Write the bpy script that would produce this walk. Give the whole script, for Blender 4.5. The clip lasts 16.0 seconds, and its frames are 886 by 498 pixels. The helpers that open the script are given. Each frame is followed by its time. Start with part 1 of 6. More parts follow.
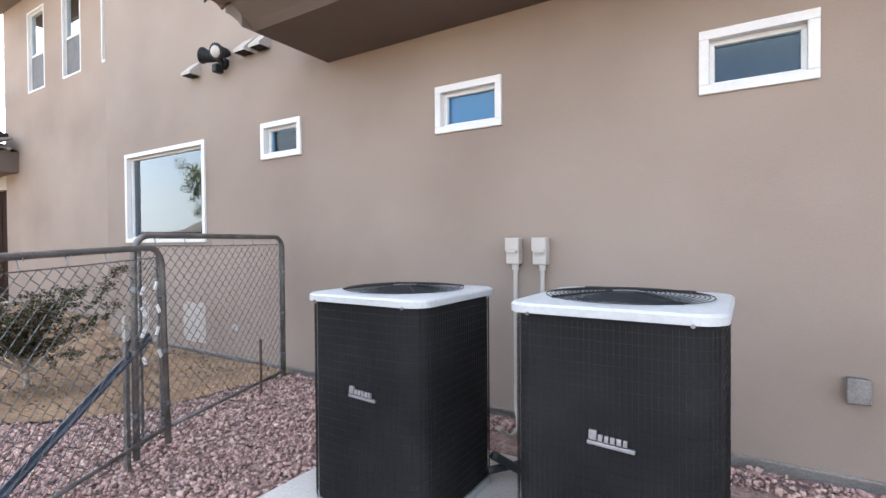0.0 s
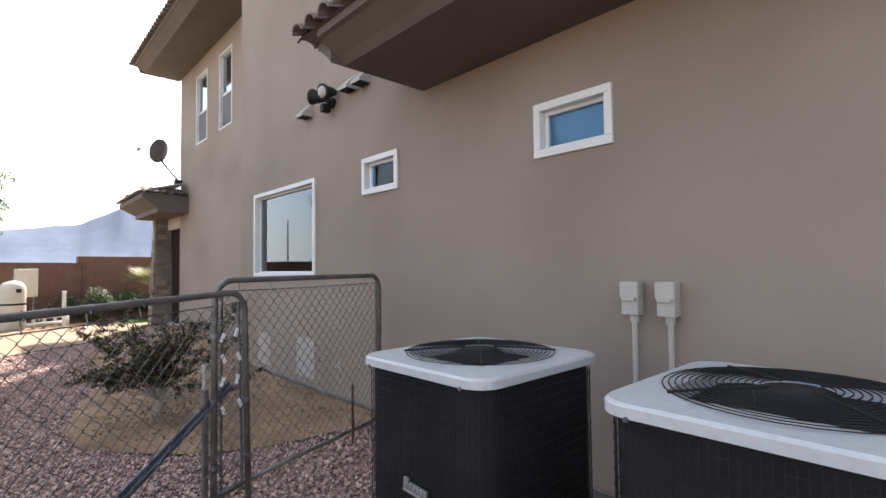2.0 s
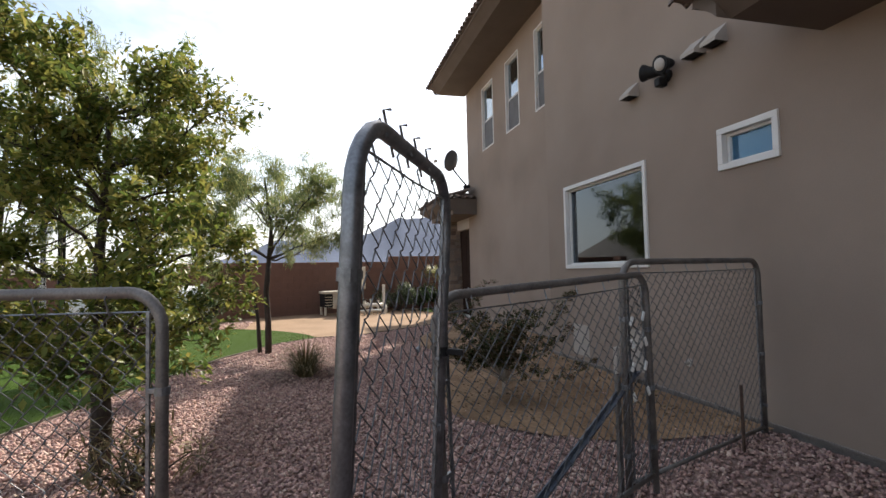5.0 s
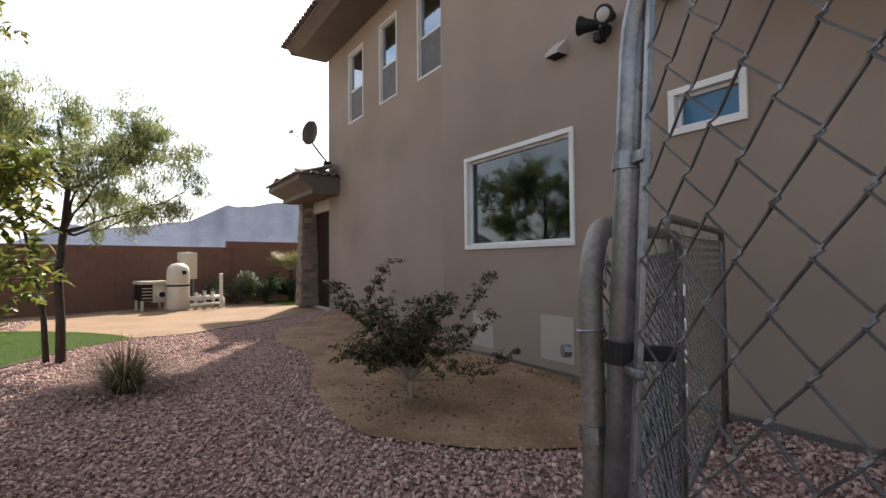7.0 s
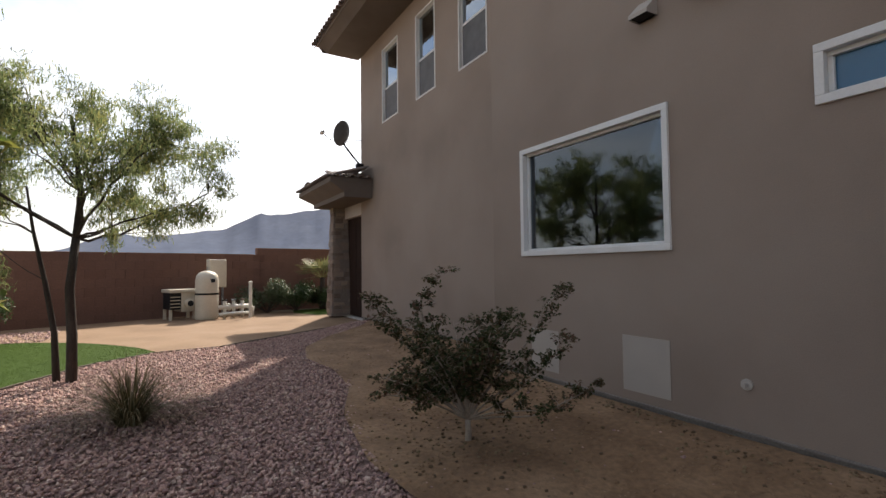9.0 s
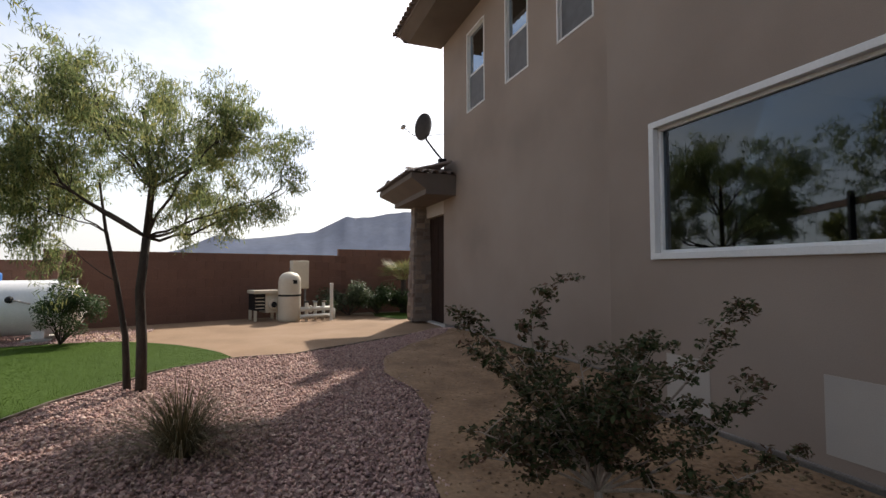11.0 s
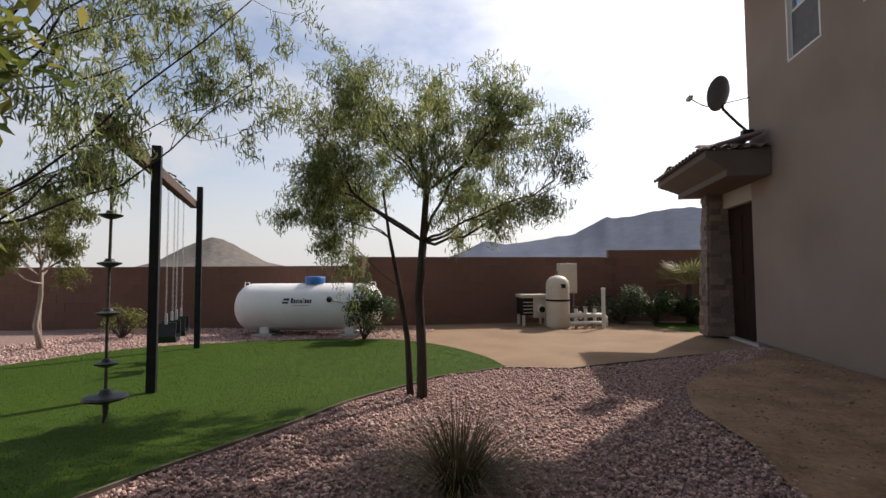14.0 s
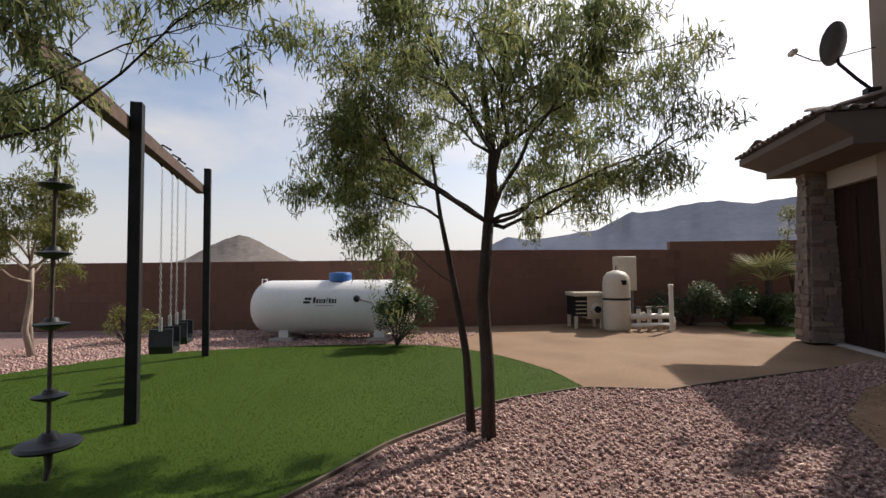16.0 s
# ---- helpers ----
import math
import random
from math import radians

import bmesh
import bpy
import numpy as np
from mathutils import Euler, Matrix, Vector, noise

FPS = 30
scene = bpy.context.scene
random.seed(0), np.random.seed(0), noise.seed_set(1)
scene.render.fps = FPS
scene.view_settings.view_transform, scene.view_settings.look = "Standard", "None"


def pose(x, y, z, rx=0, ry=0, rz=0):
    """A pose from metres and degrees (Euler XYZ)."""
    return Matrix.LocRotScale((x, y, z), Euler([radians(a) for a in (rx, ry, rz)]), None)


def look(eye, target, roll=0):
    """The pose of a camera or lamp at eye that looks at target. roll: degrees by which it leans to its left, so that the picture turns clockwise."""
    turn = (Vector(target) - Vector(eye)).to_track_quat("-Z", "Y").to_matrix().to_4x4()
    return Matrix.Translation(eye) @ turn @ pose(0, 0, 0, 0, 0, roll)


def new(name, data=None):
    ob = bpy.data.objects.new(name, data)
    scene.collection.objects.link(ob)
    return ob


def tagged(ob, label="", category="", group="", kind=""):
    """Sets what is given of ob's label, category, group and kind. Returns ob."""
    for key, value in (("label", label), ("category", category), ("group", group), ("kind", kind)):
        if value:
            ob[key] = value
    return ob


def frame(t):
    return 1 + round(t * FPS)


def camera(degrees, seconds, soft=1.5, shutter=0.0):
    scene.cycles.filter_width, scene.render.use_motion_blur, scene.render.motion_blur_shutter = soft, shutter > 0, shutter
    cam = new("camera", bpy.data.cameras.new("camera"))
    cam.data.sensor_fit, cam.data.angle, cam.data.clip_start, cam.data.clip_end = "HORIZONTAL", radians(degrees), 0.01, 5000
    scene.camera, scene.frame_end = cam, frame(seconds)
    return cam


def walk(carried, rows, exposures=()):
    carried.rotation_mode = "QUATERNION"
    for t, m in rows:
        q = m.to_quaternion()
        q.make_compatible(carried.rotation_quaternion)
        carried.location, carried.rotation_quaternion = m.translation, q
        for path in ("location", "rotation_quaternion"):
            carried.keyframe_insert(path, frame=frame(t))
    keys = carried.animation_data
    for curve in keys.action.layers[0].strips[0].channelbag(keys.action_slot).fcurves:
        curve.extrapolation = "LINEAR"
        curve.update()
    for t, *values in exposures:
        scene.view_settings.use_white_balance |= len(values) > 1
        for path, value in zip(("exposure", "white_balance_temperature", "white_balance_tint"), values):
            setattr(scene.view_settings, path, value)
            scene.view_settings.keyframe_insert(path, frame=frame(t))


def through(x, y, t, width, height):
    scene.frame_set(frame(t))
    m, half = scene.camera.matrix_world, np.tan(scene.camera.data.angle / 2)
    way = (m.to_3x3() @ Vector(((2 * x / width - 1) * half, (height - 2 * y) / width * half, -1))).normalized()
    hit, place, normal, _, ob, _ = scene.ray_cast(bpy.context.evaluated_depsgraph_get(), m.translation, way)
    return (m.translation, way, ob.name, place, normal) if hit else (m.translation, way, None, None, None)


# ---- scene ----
cam = camera(84.8, 16.0)
PATH = [
    (0, (-0.326, 0.051, 1.28), (-1.393, 1.743, 1.248), -0.4),
    (0.5, (-0.439, 0.199, 1.323), (-1.461, 1.918, 1.288), -0.4),
    (1, (-0.446, 0.396, 1.342), (-1.563, 2.054, 1.31), -0.5),
    (1.5, (-0.42, 0.505, 1.363), (-1.701, 2.04, 1.34), -0.8),
    (2, (-0.417, 0.541, 1.384), (-1.892, 1.89, 1.459), -0.7),
    (2.5, (-0.425, 0.498, 1.385), (-2.048, 1.647, 1.603), -0.3),
    (3, (-0.451, 0.443, 1.36), (-2.257, 1.264, 1.616), 0.5),
    (3.5, (-0.5, 0.384, 1.358), (-2.413, 0.906, 1.62), 0.4),
    (4, (-0.562, 0.192, 1.348), (-2.51, 0.594, 1.558), -0.5),
    (4.2, (-0.605, 0.128, 1.352), (-2.56, 0.517, 1.518), -0.8),
    (6.3, (-1.737, -0.379, 1.147), (-3.532, 0.503, 1.189), -0.6),
    (6.5, (-1.834, -0.359, 1.136), (-3.583, 0.611, 1.181), -0.6),
    (7, (-2.119, -0.315, 1.162), (-3.794, 0.778, 1.212), -0.6),
    (7.5, (-2.368, -0.264, 1.159), (-3.992, 0.903, 1.216), -0.4),
    (8, (-2.628, -0.144, 1.178), (-4.243, 1.035, 1.246), -0.3),
    (8.5, (-2.748, -0.101, 1.19), (-4.427, 0.984, 1.261), -0.2),
    (8.7, (-2.798, -0.116, 1.18), (-4.503, 0.926, 1.254), -0.4),
    (10.8, (-3.638, 0.197, 1.196), (-5.492, 0.941, 1.286), -0.2),
    (11, (-3.738, 0.173, 1.207), (-5.611, 0.867, 1.296), -0.1),
    (11.5, (-3.967, 0.181, 1.187), (-5.884, 0.745, 1.278), -0.0),
    (12, (-4.169, 0.27, 1.207), (-6.136, 0.623, 1.298), -0.2),
    (12.3, (-4.227, 0.272, 1.198), (-6.215, 0.475, 1.294), -0.1),
    (12.5, (-4.24, 0.264, 1.191), (-6.234, 0.38, 1.292), -0.2),
    (13, (-4.284, 0.251, 1.208), (-6.281, 0.185, 1.314), -0.2),
    (13.5, (-4.432, 0.18, 1.198), (-6.416, -0.053, 1.305), -0.3),
    (14, (-4.669, 0.055, 1.221), (-6.639, -0.277, 1.325), -0.3),
    (14.5, (-4.992, -0.019, 1.209), (-6.959, -0.367, 1.306), -0.4),
    (15, (-5.338, -0.115, 1.232), (-7.301, -0.483, 1.327), -0.7),
    (15.5, (-5.624, -0.35, 1.218), (-7.582, -0.743, 1.311), -0.7),
    (16, (-5.894, -0.523, 1.206), (-7.847, -0.946, 1.295), -0.5),
]

# stops and white balance of the clip's own exposure, which closes as the view turns to the sky
STOPS = [(0.0, 2.72, 6500, 10), (1.0, 2.6, 6500, 10), (1.5, 2.34, 6500, 10), (2.0, 1.82, 6550, 10), (2.5, 1.25, 6600, 11), (3.0, 0.27, 6350, 10), (3.5, -0.03, 6150, 9), (4.0, 0.2, 6200, 9), (4.2, 0.48, 6400, 9), (6.3, 0.96, 6900, 12), (7.0, 0.97, 6950, 12), (7.6, 0.97, 6950, 12), (8.7, 0.68, 6950, 12), (11.0, 0.38, 6820, 12), (12.5, 0.15, 6800, 13), (16.0, 0.03, 6850, 15)]
walk(cam, [(t, look(eye, target, roll)) for t, eye, target, roll in PATH], STOPS)

# ---- light ----
SUN = Vector((-0.93, 0.605, 1.0)).normalized()
sun = new("sun", bpy.data.lights.new("sun", "SUN"))
sun.data.energy, sun.data.angle, sun.data.color = 5.0, radians(0.8), (1.0, 0.94, 0.86)
sun.matrix_world = look((0, 0, 30), Vector((0, 0, 30)) - SUN)

world = bpy.data.worlds.new("world")
scene.world = world
world.use_nodes = True
wn, wl = world.node_tree.nodes, world.node_tree.links
wn.clear()
w_out, w_bg = wn.new("ShaderNodeOutputWorld"), wn.new("ShaderNodeBackground")
w_sky = wn.new("ShaderNodeTexSky")
w_sky.sky_type, w_sky.sun_disc = "NISHITA", False
w_sky.sun_elevation, w_sky.sun_rotation = math.asin(SUN.z), math.atan2(SUN.x, SUN.y)
w_sky.air_density, w_sky.dust_density, w_sky.ozone_density = 1.0, 1.6, 1.2
w_co, w_map = wn.new("ShaderNodeTexCoord"), wn.new("ShaderNodeMapping")
w_map.inputs["Scale"].default_value = (1.0, 1.6, 3.4)
w_map.inputs["Rotation"].default_value = (0.0, 0.25, 0.5)
w_noise = wn.new("ShaderNodeTexNoise")
w_noise.inputs["Scale"].default_value, w_noise.inputs["Detail"].default_value, w_noise.inputs["Roughness"].default_value = 1.7, 8, 0.55
w_ramp = wn.new("ShaderNodeValToRGB")
w_ramp.color_ramp.elements[0].position, w_ramp.color_ramp.elements[1].position = 0.42, 0.70
w_ramp.color_ramp.elements[0].color, w_ramp.color_ramp.elements[1].color = (0.10, 0.10, 0.10, 1), (0.93, 0.93, 0.93, 1)
w_mix = wn.new("ShaderNodeMix")
w_mix.data_type = "RGBA"
w_mix.inputs["B"].default_value = (7.6, 7.9, 8.3, 1)
wl.new(w_co.outputs["Generated"], w_map.inputs["Vector"])
wl.new(w_map.outputs[0], w_noise.inputs["Vector"])
wl.new(w_noise.outputs["Fac"], w_ramp.inputs[0])
# the sky whitens towards the horizon
w_sep, w_haze, w_most = wn.new("ShaderNodeSeparateXYZ"), wn.new("ShaderNodeMapRange"), wn.new("ShaderNodeMath")
w_haze.interpolation_type = "SMOOTHSTEP"
for socket, value in (("From Min", 0.0), ("From Max", 0.36), ("To Min", 0.86), ("To Max", 0.0)):
    w_haze.inputs[socket].default_value = value
w_most.operation = "MAXIMUM"
wl.new(w_co.outputs["Generated"], w_sep.inputs[0])
wl.new(w_sep.outputs["Z"], w_haze.inputs["Value"])
wl.new(w_haze.outputs[0], w_most.inputs[0])
wl.new(w_ramp.outputs[0], w_most.inputs[1])
wl.new(w_most.outputs[0], w_mix.inputs["Factor"])
wl.new(w_sky.outputs[0], w_mix.inputs["A"])
# thin cloud is brighter round the sun
w_dot, w_pow, w_gain, w_col = wn.new("ShaderNodeVectorMath"), wn.new("ShaderNodeMath"), wn.new("ShaderNodeMath"), wn.new("ShaderNodeVectorMath")
w_dot.operation, w_pow.operation, w_gain.operation, w_col.operation = "DOT_PRODUCT", "POWER", "MULTIPLY_ADD", "SCALE"
w_dot.inputs[1].default_value = SUN
w_pow.inputs[1].default_value = 5.0
w_gain.inputs[1].default_value, w_gain.inputs[2].default_value = 10.0, 5.1
w_max = wn.new("ShaderNodeMath")
w_max.operation = "MAXIMUM"
w_max.inputs[1].default_value = 0.0
w_col.inputs[0].default_value = (0.95, 0.985, 1.03)
wl.new(w_co.outputs["Generated"], w_dot.inputs[0])
wl.new(w_dot.outputs["Value"], w_max.inputs[0])
wl.new(w_max.outputs[0], w_pow.inputs[0])
wl.new(w_pow.outputs[0], w_gain.inputs[0])
wl.new(w_gain.outputs[0], w_col.inputs["Scale"])
wl.new(w_col.outputs[0], w_mix.inputs["B"])
wl.new(w_mix.outputs["Result"], w_bg.inputs["Color"])
w_bg.inputs["Strength"].default_value = 0.14
wl.new(w_bg.outputs[0], w_out.inputs["Surface"])

# ---- materials ----


def material(name, colors, scale=6.0, fine=60.0, rough=0.8, metal=0.0, bump=0.2, bump_scale=None, spots=0.5, per="", depth=0.01, stretch=(1, 1, 1)):
    """Two colours mixed by a broad noise, darkened a little by a fine one, with relief. per: 'island' or 'object' varies pieces."""
    m = bpy.data.materials.new(name)
    m.use_nodes = True
    n, l = m.node_tree.nodes, m.node_tree.links
    b = n["Principled BSDF"]
    co, mp = n.new("ShaderNodeTexCoord"), n.new("ShaderNodeMapping")
    mp.inputs["Scale"].default_value = stretch
    l.new(co.outputs["Object"], mp.inputs["Vector"])
    big, small = n.new("ShaderNodeTexNoise"), n.new("ShaderNodeTexNoise")
    big.inputs["Scale"].default_value, big.inputs["Detail"].default_value = scale, 5
    small.inputs["Scale"].default_value, small.inputs["Detail"].default_value = fine, 4
    l.new(mp.outputs[0], big.inputs["Vector"])
    l.new(mp.outputs[0], small.inputs["Vector"])
    ramp = n.new("ShaderNodeValToRGB")
    e = ramp.color_ramp.elements
    e[0].position, e[1].position = 0.32, 0.68
    e[0].color, e[1].color = (*colors[0], 1), (*colors[-1], 1)
    for i, c in enumerate(colors[1:-1]):
        e.new(0.32 + 0.36 * (i + 1) / (len(colors) - 1)).color = (*c, 1)
    source = big.outputs["Fac"]
    if per:
        if per == "island":
            r = n.new("ShaderNodeNewGeometry").outputs["Random Per Island"]
        else:
            r = n.new("ShaderNodeObjectInfo").outputs["Random"]
        mixer = n.new("ShaderNodeMath")
        mixer.operation = "MULTIPLY_ADD"
        mixer.inputs[1].default_value, mixer.inputs[2].default_value = 0.36, 0.16
        l.new(r, mixer.inputs[0])
        add = n.new("ShaderNodeMath")
        add.operation = "MULTIPLY_ADD"
        add.inputs[1].default_value = 0.32
        l.new(big.outputs["Fac"], add.inputs[0])
        l.new(mixer.outputs[0], add.inputs[2])
        source = add.outputs[0]
    l.new(source, ramp.inputs[0])
    shade = n.new("ShaderNodeMapRange")
    shade.inputs["From Min"].default_value, shade.inputs["From Max"].default_value = 0.25, 0.75
    shade.inputs["To Min"].default_value, shade.inputs["To Max"].default_value = 1 - spots * 0.5, 1 + spots * 0.35
    l.new(small.outputs["Fac"], shade.inputs["Value"])
    mul = n.new("ShaderNodeVectorMath")
    mul.operation = "SCALE"
    l.new(ramp.outputs[0], mul.inputs[0])
    l.new(shade.outputs[0], mul.inputs["Scale"])
    l.new(mul.outputs[0], b.inputs["Base Color"])
    b.inputs["Roughness"].default_value, b.inputs["Metallic"].default_value = rough, metal
    if bump:
        bp, tex = n.new("ShaderNodeBump"), small
        if bump_scale:
            tex = n.new("ShaderNodeTexNoise")
            tex.inputs["Scale"].default_value, tex.inputs["Detail"].default_value = bump_scale, 6
            l.new(mp.outputs[0], tex.inputs["Vector"])
        bp.inputs["Strength"].default_value, bp.inputs["Distance"].default_value = bump, depth
        l.new(tex.outputs["Fac"], bp.inputs["Height"])
        l.new(bp.outputs[0], b.inputs["Normal"])
    return m


def leaf_material(name, colors, rough=0.5, through=0.35):
    m = material(name, colors, scale=2.0, fine=40, rough=rough, bump=0, per="island", spots=0.3)
    n, l = m.node_tree.nodes, m.node_tree.links
    b, out = n["Principled BSDF"], n["Material Output"]
    b.inputs["Specular IOR Level"].default_value = 0.2
    tr, mix = n.new("ShaderNodeBsdfTranslucent"), n.new("ShaderNodeMixShader")
    l.new(b.inputs["Base Color"].links[0].from_socket, tr.inputs["Color"])
    mix.inputs[0].default_value = through
    l.new(b.outputs[0], mix.inputs[1])
    l.new(tr.outputs[0], mix.inputs[2])
    l.new(mix.outputs[0], out.inputs["Surface"])
    return m


def glass_material(name, tint, gloss=0.3, ior=1.6):
    m = bpy.data.materials.new(name)
    m.use_nodes = True
    n, l = m.node_tree.nodes, m.node_tree.links
    n.remove(n["Principled BSDF"])
    out = n["Material Output"]
    tr, gl, mix, fr, ad = (n.new("ShaderNode" + k) for k in ("BsdfTransparent", "BsdfGlossy", "MixShader", "Fresnel", "Math"))
    tr.inputs["Color"].default_value = (*tint, 1)
    gl.inputs["Roughness"].default_value = 0.015
    gl.inputs["Color"].default_value = (0.86, 0.94, 1.0, 1)
    fr.inputs["IOR"].default_value = ior
    ad.operation = "MULTIPLY_ADD"
    ad.inputs[1].default_value, ad.inputs[2].default_value = 1.0 - gloss, gloss
    l.new(fr.outputs[0], ad.inputs[0])
    l.new(ad.outputs[0], mix.inputs[0])
    l.new(tr.outputs[0], mix.inputs[1])
    l.new(gl.outputs[0], mix.inputs[2])
    l.new(mix.outputs[0], out.inputs["Surface"])
    return m


def glow_material(name, color, power):
    m = bpy.data.materials.new(name)
    m.use_nodes = True
    b = m.node_tree.nodes["Principled BSDF"]
    b.inputs["Emission Color"].default_value, b.inputs["Emission Strength"].default_value = (*color, 1), power
    return m


STUCCO = material("stucco", [(0.215, 0.164, 0.130), (0.252, 0.195, 0.157), (0.283, 0.222, 0.182)], scale=0.7, fine=240, rough=0.9, bump=0.35, bump_scale=190, spots=0.18, depth=0.004)
PATCH = material("stucco_patch", [(0.345, 0.305, 0.27), (0.38, 0.335, 0.295)], scale=3, fine=240, rough=0.9, bump=0.35, bump_scale=190, spots=0.15, depth=0.004)
# dark taupe, cut further so the colour holds the shade under the eaves
EAVESHADED = material("shaded_eave_stucco", [(0.098, 0.074, 0.060), (0.122, 0.094, 0.077)], scale=2, fine=200, rough=0.85, bump=0.25, spots=0.2, depth=0.003)
STEM = material("concrete_stem", [(0.18, 0.155, 0.14), (0.26, 0.23, 0.21)], scale=4, fine=80, rough=0.95, bump=0.4, spots=0.5)
WHITE = material("white_trim", [(0.58, 0.57, 0.555), (0.64, 0.63, 0.615)], scale=3, fine=90, rough=0.55, bump=0.06, spots=0.12)
VINYL = material("vinyl_frame", [(0.60, 0.60, 0.59), (0.66, 0.66, 0.65)], scale=5, fine=60, rough=0.4, bump=0, spots=0.1)
GLASS = glass_material("window_glass", (0.22, 0.27, 0.31), 0.05)
BLUEGLASS = glass_material("coated_window_glass", (0.62, 0.76, 0.84), 0.01, 1.33)
UPGLASS = glass_material("upper_window_glass", (0.30, 0.36, 0.40), 0.32)
SCREEN = material("insect_screen", [(0.10, 0.10, 0.105), (0.13, 0.13, 0.135)], scale=8, fine=400, rough=0.8, bump=0.1, spots=0.3)
# sky reflection of the small windows, painted as a plain blue
SKYBACK = material("sky_blue_backing", [(0.17, 0.32, 0.42), (0.20, 0.37, 0.48)], scale=1, fine=300, rough=0.9, bump=0.05, spots=0.1)
# the darkness of unlit rooms, put into the colour
ROOMBLACK = material("painted_room_dark", [(0.035, 0.035, 0.04), (0.05, 0.05, 0.055)], scale=1, fine=8, rough=0.9, bump=0)
TILE = material("roof_tile", [(0.13, 0.095, 0.08), (0.20, 0.15, 0.125), (0.17, 0.15, 0.14)], scale=5, fine=60, rough=0.85, bump=0.3, per="object", spots=0.5)
TILE_JOINED = material("roof_tile_field", [(0.13, 0.095, 0.08), (0.20, 0.15, 0.125), (0.17, 0.15, 0.14)], scale=5, fine=60, rough=0.85, bump=0.3, per="island", spots=0.5)
# brown taken near black so the colour holds the porch recess's shade
PORCHBROWN = material("shaded_door_brown", [(0.022, 0.013, 0.010), (0.032, 0.019, 0.015)], scale=3, fine=60, rough=0.95, bump=0.1, spots=0.25, stretch=(6, 6, 0.6))
PORCHBROWN.node_tree.nodes["Principled BSDF"].inputs["Specular IOR Level"].default_value = 0.1
STONE = material("ledge_stone", [(0.14, 0.10, 0.078), (0.27, 0.20, 0.155), (0.19, 0.155, 0.135), (0.33, 0.25, 0.19)], scale=6, fine=45, rough=0.9, bump=0.6, per="object", spots=0.6, depth=0.02)
MORTAR = material("mortar", [(0.17, 0.145, 0.125), (0.22, 0.19, 0.165)], scale=8, fine=90, rough=0.95, bump=0.4)
BLOCK = material("slump_block", [(0.128, 0.064, 0.044), (0.150, 0.077, 0.052), (0.142, 0.073, 0.051)], scale=1.6, fine=50, rough=0.92, bump=0.5, per="object", spots=0.35, depth=0.008)
BLOCKMORTAR = material("block_mortar", [(0.118, 0.060, 0.042), (0.138, 0.071, 0.050)], scale=5, fine=90, rough=0.95, bump=0.4)
GRAVEL = material("gravel_stone", [(0.17, 0.102, 0.10), (0.41, 0.252, 0.223), (0.54, 0.36, 0.305), (0.28, 0.182, 0.175), (0.45, 0.282, 0.232), (0.60, 0.46, 0.385)], scale=30, fine=120, rough=0.85, bump=0.35, per="island", spots=0.5, depth=0.004)
GRAVELBED = material("gravel_bed", [(0.19, 0.12, 0.105), (0.30, 0.20, 0.173)], scale=14, fine=55, rough=0.95, bump=0.9, spots=1.0, depth=0.02)
DIRT = material("bare_dirt", [(0.170, 0.098, 0.050), (0.235, 0.142, 0.077), (0.30, 0.19, 0.11)], scale=2.2, fine=28, rough=0.95, bump=0.8, spots=0.6, depth=0.02)
CLOD = material("dirt_clod", [(0.175, 0.105, 0.056), (0.235, 0.145, 0.082), (0.30, 0.20, 0.12)], scale=20, fine=90, rough=0.95, bump=0.4, per="island", spots=0.5)
LITTER = material("leaf_litter", [(0.09, 0.058, 0.032), (0.15, 0.095, 0.05), (0.24, 0.18, 0.10)], scale=30, fine=90, rough=0.9, bump=0.2, per="island", spots=0.4)
SAND = material("packed_sand", [(0.185, 0.111, 0.059), (0.22, 0.137, 0.076), (0.245, 0.16, 0.097)], scale=1.1, fine=30, rough=0.95, bump=0.5, spots=0.3, depth=0.012)
DESERT = material("desert_ground", [(0.30, 0.235, 0.17), (0.37, 0.29, 0.21), (0.24, 0.21, 0.14)], scale=0.05, fine=0.6, rough=0.95, bump=0.3, spots=0.5, depth=0.1)
TURF = material("turf_base", [(0.036, 0.068, 0.007), (0.042, 0.077, 0.008)], scale=1.2, fine=90, rough=0.8, bump=0.5, spots=0.5)
BLADE = leaf_material("turf_blade", [(0.037, 0.070, 0.007), (0.040, 0.074, 0.008), (0.043, 0.078, 0.009)], rough=0.9, through=0.15)
for turf_m in (TURF, BLADE):
    turf_m.node_tree.nodes["Principled BSDF"].inputs["Specular IOR Level"].default_value = 0.08
CONCRETE = material("concrete", [(0.40, 0.375, 0.345), (0.48, 0.455, 0.42)], scale=3, fine=70, rough=0.9, bump=0.3, spots=0.3, depth=0.005)
GALV = material("galvanized_steel", [(0.12, 0.126, 0.137), (0.23, 0.245, 0.265), (0.16, 0.17, 0.182)], scale=14, fine=160, rough=0.42, metal=0.85, bump=0.1, spots=0.4, depth=0.002)
MESHWIRE = material("mesh_wire", [(0.065, 0.065, 0.068), (0.15, 0.15, 0.155)], scale=30, fine=160, rough=0.5, metal=0.55, bump=0, spots=0.4)
WEATHERED = material("weathered_steel", [(0.13, 0.12, 0.115), (0.23, 0.215, 0.20)], scale=9, fine=120, rough=0.6, metal=0.6, bump=0.2, spots=0.5, depth=0.002)
BLUEBAR = material("blue_painted_bar", [(0.055, 0.065, 0.085), (0.10, 0.115, 0.14)], scale=9, fine=80, rough=0.5, metal=0.4, bump=0.15, spots=0.5)
